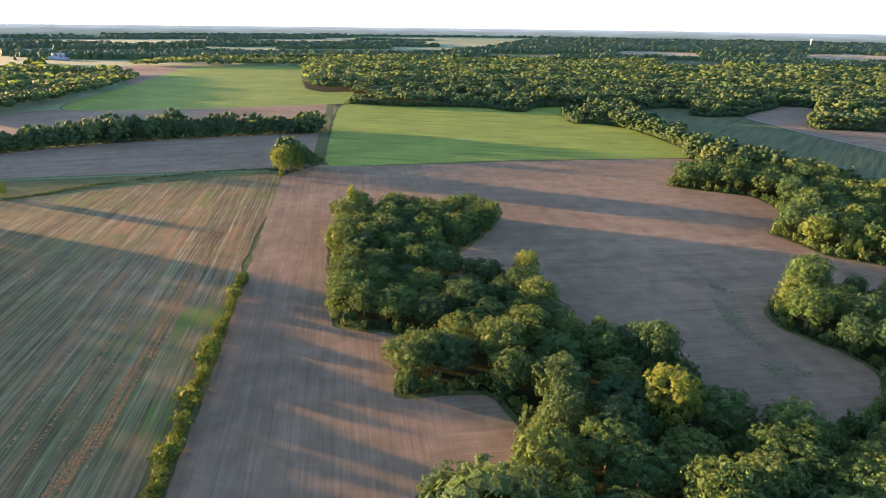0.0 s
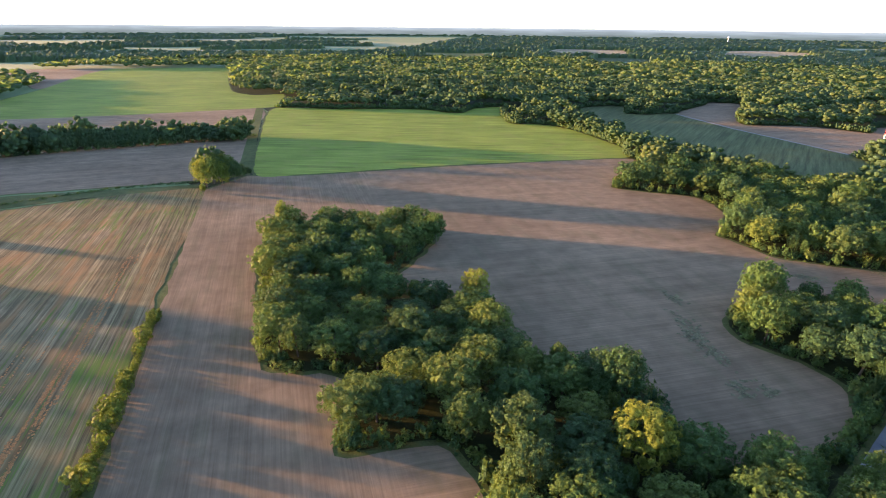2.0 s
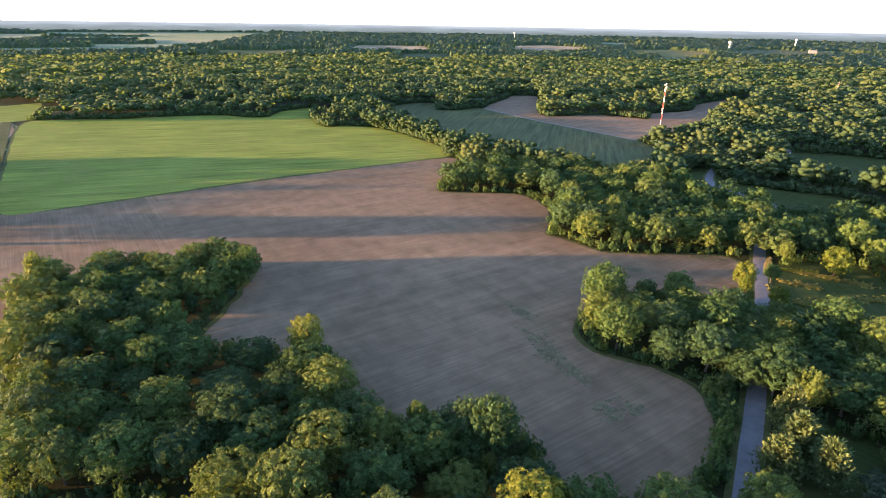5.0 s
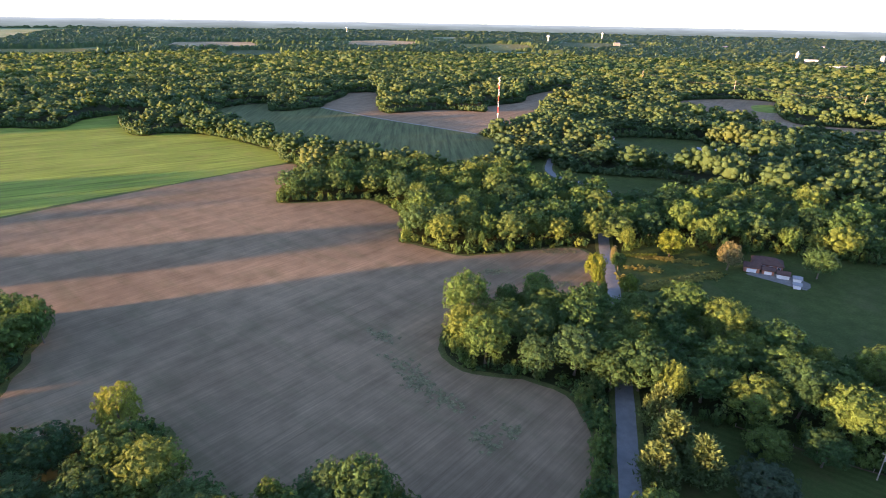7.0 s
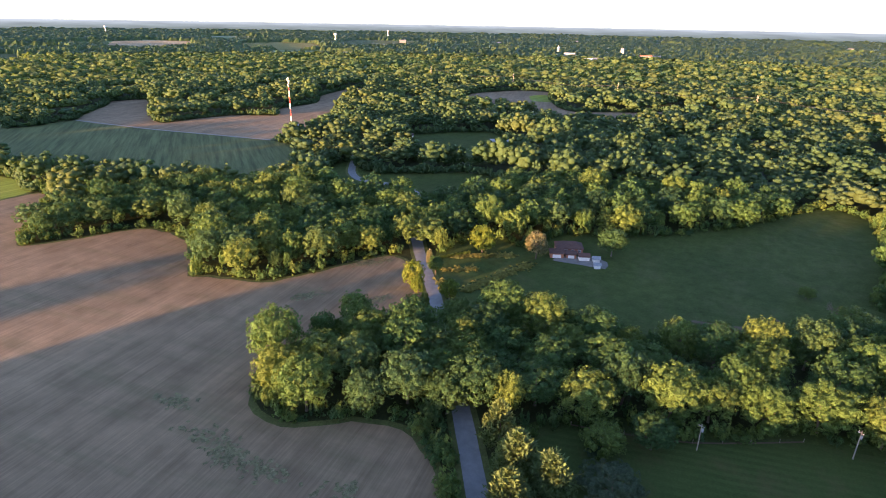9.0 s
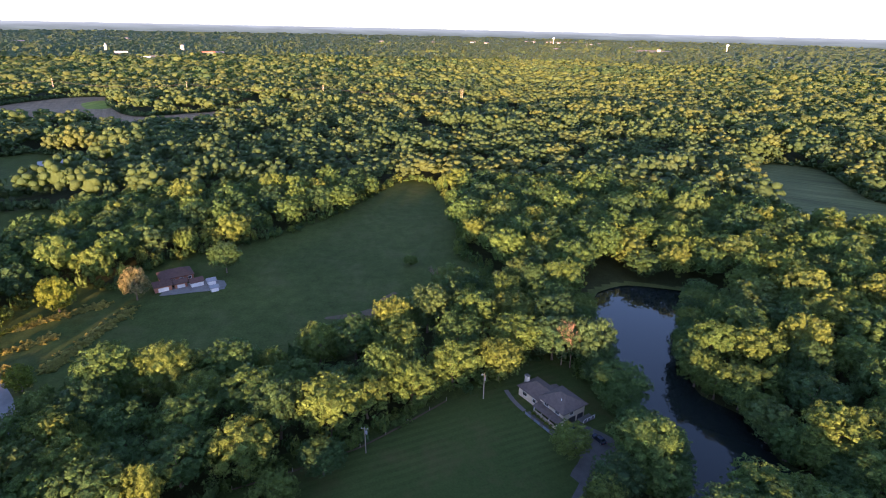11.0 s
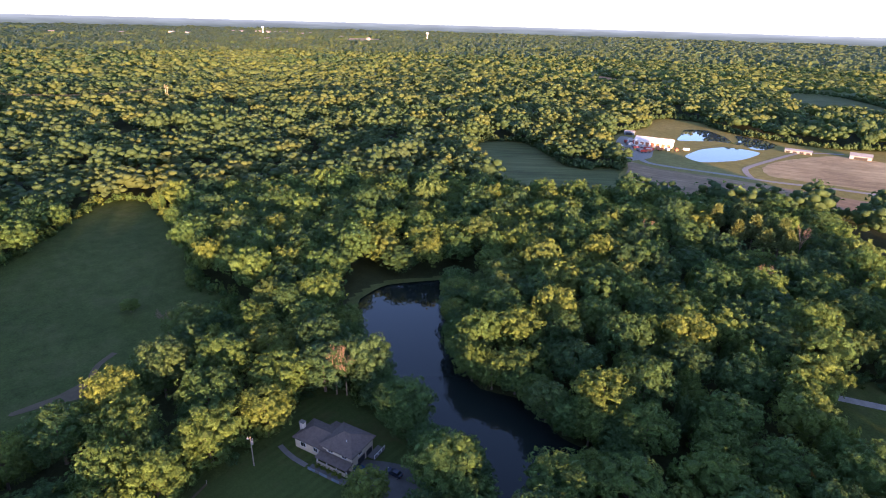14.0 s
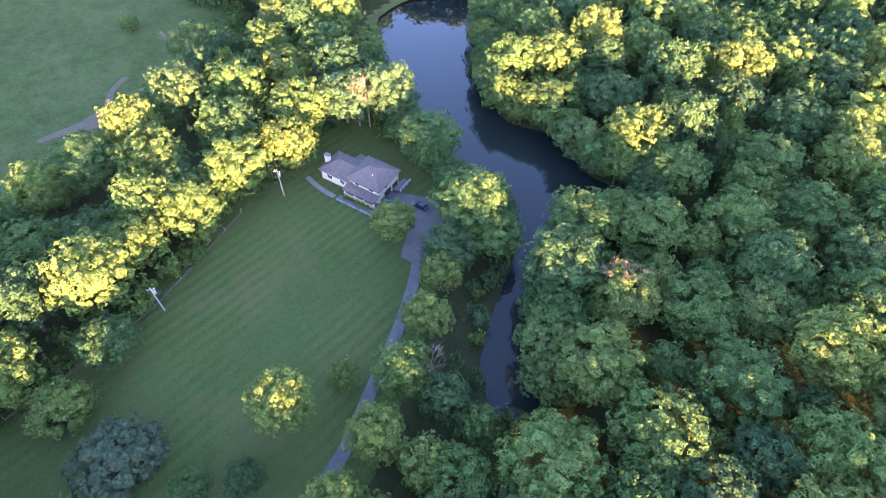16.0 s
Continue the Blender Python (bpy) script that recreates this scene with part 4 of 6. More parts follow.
def clearing(p):
    """Small fields cut into the woods beyond a kilometre, more of them in the north."""
    dx, dy = p[:, 0] - 60, p[:, 1] - 80
    r = np.hypot(dx, dy)
    n = 0.65 * patchy(p[:, 0], p[:, 1], 260, 1) + 0.35 * patchy(p[:, 0], p[:, 1], 110, 2)
    north = np.clip(0.5 + dy / r, 0, 1)
    return (r > 1150) & (n > np.where(r > 1700, 0.78, 0.82) - 0.09 * north)


def broad_tone(p, n=0.0045):
    """Stands of like trees, some hundred metres across."""
    return np.array([noise.noise((x * n, y * n, 3.0)) for x, y in p])


def far_wood(step, r0, r1, shapes, name, label):
    p, radius = stand((60 - r1 * 0.9, 80 - r1), (60 + r1, 80 + r1), step, 0.3, RNG, 0.68, 2.5, 0.0)
    rr = np.hypot(p[:, 0] - 60, p[:, 1] - 80)
    yaw = np.degrees(np.arctan2(-(p[:, 0] - 60), p[:, 1] - 80))
    wide = (((yaw < 48) & (yaw > -180)) | (yaw > 172)) & (rr > r0) & (rr < r1)
    if r0 < 400:
        # Woods out of view west and south, added to hold off the low sun.
        west = (p[:, 0] < -0.75 * p[:, 1] - 20) & (rr < 420) & (p[:, 1] > -160) & (p[:, 0] > -330)
        south = (((p[:, 0] < 25) & (p[:, 1] < 80)) | ((p[:, 0] < 45) & (p[:, 1] < -30))) & (p[:, 0] > -140) & (p[:, 1] > -180)
        wide |= west | south
    p, radius = p[wide], radius[wide]
    ok = wooded(p, 2.5)
    p, radius = p[ok], radius[ok]
    ok = ~far_openings(p) & ~clearing(p) & (RNG.random(len(p)) > 0.02 + 0.2 * patchy(p[:, 0], p[:, 1], 45, 9) ** 2)
    p, radius = p[ok], radius[ok]
    if r0 < 400:
        belt = np.repeat(HEDGE_LINES[0][0], 5, 0)
        p, radius = np.vstack([p, belt + RNG.uniform(-7, 7, belt.shape)]), np.append(radius, RNG.uniform(4.2, 6.2, len(belt)))
    m = len(p)
    like = broad_tone(p)
    tall = 0.68 + 0.42 * patchy(p[:, 0], p[:, 1], 75, 5) + 0.28 * patchy(p[:, 0], p[:, 1], 210, 7)
    rows = np.stack([p[:, 0], p[:, 1], np.zeros(m), radius / 6.0, tall * (radius / step) ** 0.5 * np.exp(np.clip(RNG.normal(0.0, 0.09, m), -0.2, 0.2)), RNG.uniform(0, 6.28, m), RNG.integers(0, 14, m)], 1)
    belt_tree = off_line(p, HEDGE_LINES[0][0], False) < 14
    rows[:, 4] *= np.where(belt_tree, 1.22, 1.0)
    # The unseen wood west of the stubble, kept evenly tall for its shade.
    even = (p[:, 0] < -180) & (p[:, 1] < 345) & (p[:, 1] > -160)
    rows[:, 4] = np.where(even & ~belt_tree, 1.2 * np.exp(RNG.normal(0, 0.025, m)), rows[:, 4])
    rows[:, 2] -= np.where(belt_tree, 2.5, 0.0)
    tint = np.mod(0.45 + 0.5 * like + RNG.uniform(-0.24, 0.24, m), 1.0)
    close = np.hypot(p[:, 0] - 20, p[:, 1] - 20) < 130
    if close.any():
        # The unseen shading wood at the flight's start is leafed like the near woods.
        fine = rows[close].copy()
        fine[:, 6] %= 10
        v, t, tone = copies(MID_KINDS, fine, RNG, tint[close])
        tagged(new("near_wood", quick_mesh("near_wood", v, t, M_LEAF, tone)), "unseen broadleaf wood added to shade the trees beyond", "woodland", kind="stuff")
    v, t, tone = copies(shapes, rows[~close], RNG, tint[~close])
    tagged(new(name, quick_mesh(name, v, t, M_LEAF_HAZY, tone, True)), label, "woodland", kind="stuff")


far_wood(8.0, 340, 600, FAR_KINDS, "far_woodland", "wide broadleaf woodland beyond the fields")
far_wood(8.3, 600, 960, FARTHER_KINDS, "farther_woodland", "broadleaf woodland in the middle distance")
far_wood(9.4, 960, 1690, FARTHEST_KINDS, "hazy_woodland", "broadleaf woodland a kilometre off")


def build_canopy():
    """The woods from a kilometre out to the skyline, as one rolling canopy of crowns."""
    yaws = np.radians(np.arange(50, -186, -0.2))
    radii = [1660.0]
    while radii[-1] < 4560:
        radii.append(radii[-1] * 1.011)
    r, a = np.meshgrid(np.array(radii), yaws, indexing="ij")
    x, y = (60 - r * np.sin(a)).ravel(), (80 + r * np.cos(a)).ravel()
    cell = 12.0
    ix, iy = np.floor(x / cell), np.floor(y / cell)
    best, tall, tone = np.full(len(x), 1e9), np.zeros(len(x)), np.zeros(len(x))
    for dx in (-1, 0, 1):
        for dy in (-1, 0, 1):
            jx, jy = ix + dx, iy + dy
            h1 = np.modf(np.abs(np.sin(jx * 12.9898 + jy * 78.233) * 43758.5453))[0]
            h2 = np.modf(np.abs(np.sin(jx * 39.346 + jy * 11.135) * 24634.6345))[0]
            h3 = np.modf(np.abs(np.sin(jx * 73.156 + jy * 52.235) * 15731.743))[0]
            d = np.hypot(x - (jx + h1) * cell, y - (jy + h2) * cell)
            new_best = d < best
            best = np.where(new_best, d, best)
            tall = np.where(new_best, 10 + 9 * h3, tall)
            tone = np.where(new_best, h1, tone)
    h = tall * np.sqrt(np.clip(1 - (best / 8.5) ** 2, 0.04, 1))
    pts = np.stack([x, y], 1)
    ok = wooded(pts) & ~far_openings(pts) & ~clearing(pts)
    h = h * (0.75 + 0.5 * patchy(x, y, 140, 5))
    z = np.where(ok, h, -4) + rise(x, y)
    nr, na = r.shape
    i, j = np.meshgrid(np.arange(nr - 1), np.arange(na - 1), indexing="ij")
    k = (i * na + j).ravel()
    open_cell = ~(ok[k] | ok[k + 1] | ok[k + na] | ok[k + na + 1])
    k = k[~open_cell]
    tris = np.vstack([np.stack([k, k + na, k + na + 1], 1), np.stack([k, k + na + 1, k + 1], 1)])[:, ::-1]
    return quick_mesh("distant_woods", np.stack([x, y, z], 1), tris, M_LEAF_HAZY, tone)


tagged(new("distant_woods", build_canopy()), "distant woods stretching flat to the skyline", "woodland", kind="stuff")
for i, p in enumerate(FAR_PATCHES):
    sheet("distant_field", patch_outline(*p), 1.0, (M_STRAW, M_CROP_DULL, M_GOLD)[i % 3], "distant open field among woods")


# ---- undergrowth along the edges of woods ----
SHRUBS = [crown_arrays(RNG, 2.4, 3.4, 0.1, 5, 12, 0.5, 34, 0.85, lobe=0.45) for _ in range(6)]
edge, back = [], []
for poly in (MAIN_FIELD, MEADOW, LAWN, CROP_B, SIDE_FIELD, LAKE):
    d = np.roll(poly, -1, 0) - np.roll(poly, 1, 0)
    nrm = np.stack([d[:, 1], -d[:, 0]], 1) / np.maximum(np.linalg.norm(d, axis=1), 1e-6)[:, None]
    nrm *= np.sign(0.5 * np.sum(poly[:, 0] * np.roll(poly[:, 1], -1) - poly[:, 1] * np.roll(poly[:, 0], -1)))
    for p, q in zip(poly, nrm):
        for _ in range(2):
            edge.append(p + q * RNG.uniform(1.0, 5.0) + RNG.uniform(-1.8, 1.8, 2))
            back.append(p + q * 11.0)
edge, back = np.array(edge), np.array(back)
edge = edge[wooded(edge, 0.25) & wooded(back)]
# Scrub fills the strip between the road and the field's bay.
t = RNG.uniform(0, 1, 90)
side = np.array((100, 101)) + np.outer(t, (66, 42)) + np.outer(RNG.uniform(4.5, 11, 90), (-0.54, 0.84))
edge = np.vstack([edge, side[~inside(side, MAIN_FIELD)]])
m = len(edge)
rows = np.stack([edge[:, 0], edge[:, 1], np.where(off_line(edge, LAKE) < 3, -0.6, 0.0), RNG.uniform(0.6, 1.25, m), RNG.uniform(0.6, 1.8, m), RNG.uniform(0, 6.28, m), RNG.integers(0, 6, m)], 1)
v, t, tone = copies(SHRUBS, rows, RNG, RNG.uniform(0, 1, m))
tagged(new("undergrowth", quick_mesh("undergrowth", v, t, M_LEAF, tone)), "leafy undergrowth along the wood edges", "shrubs", kind="stuff")


# Low growth closes the foot of the woods round the far fields.
LOW_RNG = np.random.default_rng(31)
THICKETS = [crown_arrays(LOW_RNG, 3.6, 6.0, -0.6, 5, 0, 1.0, 0, 1.0, lobe=0.42, split=False) for _ in range(6)]
edge, back = [], []
for poly in (FARM, FAR_MEADOW, GLADE, GLADE_B, CROP_B, CROP_C, MAST_FIELD, FAR_BROWN, FAR_GREEN, FAR_STRIP):
    d = np.roll(poly, -1, 0) - np.roll(poly, 1, 0)
    nrm = np.stack([d[:, 1], -d[:, 0]], 1) / np.maximum(np.linalg.norm(d, axis=1), 1e-6)[:, None]
    nrm *= np.sign(0.5 * np.sum(poly[:, 0] * np.roll(poly[:, 1], -1) - poly[:, 1] * np.roll(poly[:, 0], -1)))
    gap = np.linalg.norm(np.roll(poly, -1, 0) - poly, axis=1)
    for p, q, run, w in zip(poly, nrm, gap, np.roll(poly, -1, 0)):
        for k in np.arange(0, 1, 3.3 / max(run, 3.3)):
            edge.append(p + (w - p) * k + q * LOW_RNG.uniform(0.5, 5.0))
            back.append(p + (w - p) * k + q * 13.0)
edge, back = np.array(edge), np.array(back)
edge = edge[wooded(edge, 0.25) & wooded(back)]
m = len(edge)
rows = np.stack([edge[:, 0], edge[:, 1], np.zeros(m), LOW_RNG.uniform(0.7, 1.3, m), LOW_RNG.uniform(0.6, 1.5, m), LOW_RNG.uniform(0, 6.28, m), LOW_RNG.integers(0, 6, m)], 1)
v, t, tone = copies(THICKETS, rows, LOW_RNG, LOW_RNG.uniform(0.2, 0.7, m))
tagged(new("far_undergrowth", quick_mesh("far_undergrowth", v, t, M_LEAF_HAZY, tone, True)), "dense low growth along the far wood edges", "shrubs", kind="stuff")


# ---- trees leaning over the lake's banks ----
for shore, step, inset in (([(227, -55), (211, -41), (189, -23.5), (176, -19.5), (163, -25.5), (148, -21.5), (137, -25), (128.5, -19), (134, -7), (130, 5.5), (122, 18.5), (111.5, 27.5)], 6.5, 0.0), ([(141, 17), (146, 12), (153, 8), (168, 11), (190, 6), (206, 4), (228, -6)], 7.5, 0.0)):
    line = curve_points(shore, False, 1.0)
    run = np.concatenate([[0], np.cumsum(np.linalg.norm(np.diff(line, axis=0), axis=1))])
    for d in np.arange(2.0, run[-1], step):
        x, y = np.interp(d, run, line[:, 0]) + RNG.uniform(-1, 1), np.interp(d, run, line[:, 1]) + RNG.uniform(-1, 1)
        plant_tree(float(x), float(y), int(RNG.integers(9)), RNG.uniform(0.85, 1.12), RNG.uniform(0.6, 0.84), RNG.uniform(0, 6.28), "leafy tree leaning over the lake's bank", "lakeside trees")


for x, y in ((68, 85.2), (78, 91), (88, 97), (72, 79), (82.5, 85), (92.5, 91), (104.5, 99), (112.5, 103.5), (99, 95)):
    plant_tree(x, y, int(RNG.integers(9)), RNG.uniform(0.9, 1.1), RNG.uniform(0.85, 1.05), RNG.uniform(0, 6.28), "leafy tree arching over the country road", "roadside trees")


# ---- weeds, straw and grass that lie on the fields ----
def tufts(name, spots, mat, label, category, size, rise_by=0.0):
    """Low tufts of blades, three or four triangles each."""
    n = len(spots)
    verts = []
    for _ in range(4):
        a = RNG.uniform(0, 6.28, n)
        s = size * RNG.uniform(0.6, 1.4, n)
        o = RNG.uniform(-0.4, 0.4, (n, 2)) * size
        x, y = spots[:, 0] + o[:, 0], spots[:, 1] + o[:, 1]
        up = size * RNG.uniform(0.05, 0.2, n) + rise_by
        z0 = np.full(n, 0.16)
        p = np.stack([x + np.cos(a) * s, y + np.sin(a) * s, z0], 1)
        q = np.stack([x - np.cos(a) * s, y - np.sin(a) * s, z0], 1)
        r = np.stack([x - np.sin(a) * s * 0.7, y + np.cos(a) * s * 0.7, z0 + up], 1)
        verts.append(np.stack([p, q, r], 1).reshape(-1, 3))
    v = np.vstack(verts)
    me = quick_mesh(name, v, np.arange(len(v)).reshape(-1, 3), mat, np.repeat(RNG.uniform(0, 1, len(v) // 3), 3))
    return tagged(new(name, me), label, category, kind="stuff")


def drift(cx, cy, long, wide, turn, n):
    """Places scattered in a lengthy patch."""
    u, v = RNG.normal(0, long / 2, n), RNG.normal(0, wide / 2, n)
    c, s = math.cos(radians(turn)), math.sin(radians(turn))
    return np.stack([cx + u * c - v * s, cy + u * s + v * c], 1)


M_LITTER = leaf_material("orange straw litter", ((0.0, (0.40, 0.17, 0.05)), (0.6, (0.46, 0.20, 0.065)), (1.0, (0.33, 0.17, 0.06))), 0.0)
M_WEED = leaf_material("low field weeds", ((0.0, (0.15, 0.145, 0.065)), (1.0, (0.185, 0.158, 0.085))), 0.0)
ROW_WAY = 98.3
rows = []
for cx, cy, long, wide, n in ((-81, 106, 16, 3.0, 90), (-82, 122, 20, 4.0, 170), (-84, 140, 16, 3.5, 130), (-86, 158, 14, 3.0, 80), (-89, 172, 18, 4.0, 150), (-92, 200, 22, 4.0, 110), (-95, 222, 18, 3.5, 70), (-101, 262, 24, 4.0, 60), (-164, 220, 8, 2.5, 30), (-110, 180, 40, 14, 60), (-96, 130, 50, 12, 70)):
    for _ in range(5):
        ox = RNG.normal(0, wide / 2)
        rows.append(drift(cx + ox, cy + RNG.normal(0, long / 4), long * 0.6, 0.35, ROW_WAY, max(8, int(n / 1.7))))
tufts("straw_litter", np.vstack(rows), M_LITTER, "orange straw left in rows on the stubble", "straw", 0.32)
rows = [drift(*k) for k in ((116, 189, 9, 3, 100, 35), (113, 170, 11, 3.5, 100, 60), (118, 146, 5, 2.5, 40, 26), (121, 207, 7, 3, 90, 40), (188, 218, 7, 3, 150, 60), (198, 193, 8, 3, 150, 50), (228, 214, 10, 3, 140, 110), (114, 180, 8, 4, 100, 50), (111, 149, 6, 3, 60, 40))]
tufts("field_weeds", np.vstack(rows), M_WEED, "patches of low green weeds on the soil", "weeds", 0.8)
rows = []
for a, b, n in (((251, 187), (266, 163), 260), ((222, 167), (260, 153), 420), ((216, 170), (226, 180), 60), ((236, 182), (244, 172), 90)):
    t = RNG.uniform(0, 1, n)
    rows.append(np.array(a) + np.outer(t, np.subtract(b, a)) + RNG.normal(0, 1.3, (n, 2)))
# Low sun on the grass rows is put into this gold colour.
M_SUNLIT_GOLD = leaf_material("sunlit gold grass rows", ((0.0, (0.2, 0.195, 0.05)), (1.0, (0.27, 0.235, 0.065))), 0.3)
tufts("garden_rows", np.vstack(rows), M_SUNLIT_GOLD, "grass rows coloured gold for low sunlight", "crop rows", 0.8, 0.5)
line = curve_points([(-106, 404), (-157, 391), (-202, 365), (-226, 344), (-246, 325)], False, 0.9)
m = len(line)
rows = np.stack([line[:, 0] + RNG.normal(0, 0.8, m), line[:, 1] + RNG.normal(0, 0.8, m), np.zeros(m), RNG.uniform(0.4, 0.75, m), RNG.uniform(0.2, 0.45, m), RNG.uniform(0, 6.28, m), RNG.integers(0, 6, m)], 1)
v, t, tone = copies(SHRUBS, rows, RNG, RNG.uniform(0, 1, m))
tagged(new("ditch_scrub", quick_mesh("ditch_scrub", v, t, M_LEAF, tone)), "low dark scrub along a field ditch", "shrubs", kind="stuff")
line = curve_points([(-104, 551), (-206, 521), (-289, 487), (-336, 450), (-430, 390)], False, 1.3)
m = len(line)
rows = np.stack([line[:, 0] + RNG.normal(0, 1.2, m), line[:, 1] + RNG.normal(0, 1.2, m), np.zeros(m), RNG.uniform(0.9, 1.5, m), RNG.uniform(0.8, 1.7, m), RNG.uniform(0, 6.28, m), RNG.integers(0, 6, m)], 1)
v, t, tone = copies(SHRUBS, rows, RNG, RNG.uniform(0, 1, m))
tagged(new("belt_scrub", quick_mesh("belt_scrub", v, t, M_LEAF, tone)), "dense scrub at the foot of a tree belt", "shrubs", kind="stuff")
strip("field_track", curve_points([(378, 672), (385, 568), (396, 500), (405, 440)], False, 8), 3.0, 0.42, M_GRAVEL, "pale track between crop and brown field")


# ---- single plants set apart from the woods ----
def shape_mesh(name, arrays, mat):
    return quick_mesh(name, *arrays, mat)


BUSHES = [shape_mesh("crown", crown_arrays(RNG, 2.0, 3.0, 0.15, 9, 40, 0.36, 520, 0.32, lobe=0.42), M_LEAF_HEDGE) for _ in range(4)]
STEMS = trunk_mesh(RNG, 2.6, 0.4, 0.07, 4, None, 0.4, 0.9)
HEDGE = curve_points([(-52, 70), (-58, 97), (-61, 117), (-64, 140), (-68, 172), (-73, 214)], False, 2.4)
for i, (x, y) in enumerate(HEDGE[::1]):
    k = RNG.uniform(0.75, 1.75) * (0.55 if RNG.random() < 0.2 else 1.0)
    ob = thing("hedge_bush", (x + RNG.uniform(-0.8, 0.8), y + RNG.uniform(-0.6, 0.6), 0), RNG.uniform(0, 6.28), "sunlit yellow-green bush in a field hedge", "bush", "hedge along the field")
    for nm, me in (("stem", STEMS), ("crown", BUSHES[i % 4])):
        o = new(nm, me)
        o.parent = ob
        o.scale = (k, k, k * RNG.uniform(0.8, 1.3))

TREE_ROUND = shape_mesh("crown", crown_arrays(RNG, 5.3, 11.0, 1.0, 30, 200, 0.58, 2400, 0.42, lobe=0.3), M_LEAF_HEDGE)
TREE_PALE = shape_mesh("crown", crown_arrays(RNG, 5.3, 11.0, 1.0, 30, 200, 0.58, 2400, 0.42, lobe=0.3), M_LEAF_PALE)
TREE_TAN = shape_mesh("crown", crown_arrays(RNG, 5.0, 11.0, 1.4, 30, 200, 0.58, 2400, 0.42, lobe=0.3), M_LEAF_TAN)
TRUNK_SHORT = trunk_mesh(RNG, 9.0, 2.0, 0.3, 6)
for x, y, w, h, crown, label in (
        (-102, 398, 1.0, 1.3, None, "dark leafy tree at the field corner"), (-92, 408, 1.05, 1.4, None, "dark leafy tree at the field corner"), (-82, 402, 1.0, 1.05, None, "dark leafy tree at the field corner"), (-76, 416, 0.45, 0.5, None, "low green leafy tree at the field corner"),
        (-95, 400, 1.25, 1.4, None, "dark leafy tree at the field corner"), (-87, 404, 1.15, 1.3, None, "dark leafy tree at the field corner"), (-80, 409, 0.85, 0.75, None, "low green leafy tree at the field corner"),
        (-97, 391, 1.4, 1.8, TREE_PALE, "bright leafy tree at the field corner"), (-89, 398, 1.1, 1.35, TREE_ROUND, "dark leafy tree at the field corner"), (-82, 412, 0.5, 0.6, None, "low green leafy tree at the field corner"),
        (-97, 380, 0.35, 0.5, TREE_ROUND, "small bright shrub at the field corner"), (-250, 330, 0.8, 0.9, TREE_ROUND, "bright leafy tree at the stubble's edge"),
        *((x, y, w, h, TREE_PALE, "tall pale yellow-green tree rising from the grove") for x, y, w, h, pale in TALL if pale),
        *((x, y, w, h * 0.79, None, "tall green tree rising from the grove") for x, y, w, h, pale in TALL if not pale),
        *((x, y, w, h, None, "leafy tree between driveway and lake") for x, y, w, h in BELT),
        *((x, y, w, h, None, "leafy tree closing over the country road") for x, y, w, h in ARCH),
        (262, 177, 1.15, 1.2, TREE_ROUND, "rounded bright green yard tree"), (267, 153, 0.95, 1.18, TREE_TAN, "tan blossoming yard tree near the brick house"),
        (287, 124, 1.1, 0.95, None, "big rounded yard tree beside the brick house"), (234, 189, 0.3, 0.8, TREE_TAN, "slim tan tree beside the road"), (230, 184, 0.55, 0.6, None, "small green tree beside the road"),
        (215, 186, 0.85, 1.05, TREE_ROUND, "sunlit roadside tree at the field corner"), (210, 181, 0.5, 0.75, TREE_ROUND, "small sunlit roadside tree"), (213, 169, 0.7, 0.75, TREE_ROUND, "sunlit shrub beside the road"),
        (281, 48, 0.55, 0.36, None, "low dark bush in the meadow"), (134.5, 68.5, 1.0, 0.92, None, "rounded lawn tree with sunlit top"), (157, 98.5, 0.9, 0.6, None, "rounded green tree on the lawn"),
        (164.5, 88, 0.95, 0.72, None, "rounded green tree at the lawn's edge"), (128, 79, 0.6, 0.5, None, "low shrub on the lawn"), (132, 86, 0.55, 0.45, None, "low shrub on the lawn"), (134.5, 57, 0.55, 0.4, None, "small shrub by the driveway"),
        (159, 29.5, 0.85, 0.66, None, "rounded green tree before the house")):
    plant_tree(x, y, int(RNG.integers(9)), w, h, RNG.uniform(0, 6.28), label, "single trees", crown, TRUNK_SHORT if crown else None)


def conifer_arrays(rng, radius, height):
    """Tiers of drooping boughs round a straight stem."""
    verts, tris, n = [], [], 0
    tiers = 16
    for i in range(tiers):
        z = 1.0 + (height - 1.2) * i / tiers
        r = radius * (1 - (i / tiers) ** 1.3) + 0.3
        for k in range(9):
            a = 6.2832 * k / 9 + i * 0.7 + rng.uniform(-0.2, 0.2)
            rr = r * rng.uniform(0.75, 1.15)
            c, s = math.cos(a), math.sin(a)
            side = 0.3 * rr + 0.25
            z1 = z + rng.uniform(-0.2, 0.3)
            v = np.array([(0, 0, z1 + 0.5), (c * rr * 0.6 - s * side, s * rr * 0.6 + c * side, z1 + 0.1), (c * rr, s * rr, z1 - 0.1 * rr), (c * rr * 0.6 + s * side, s * rr * 0.6 - c * side, z1 + 0.1), (c * rr * 0.6, s * rr * 0.6, z1 + 0.55)])
            verts.append(v)
            tris.append(np.array([(0, 1, 4), (1, 2, 4), (2, 3, 4), (3, 0, 4)]) + n)
            n += 5
    return np.vstack(verts), np.vstack(tris)


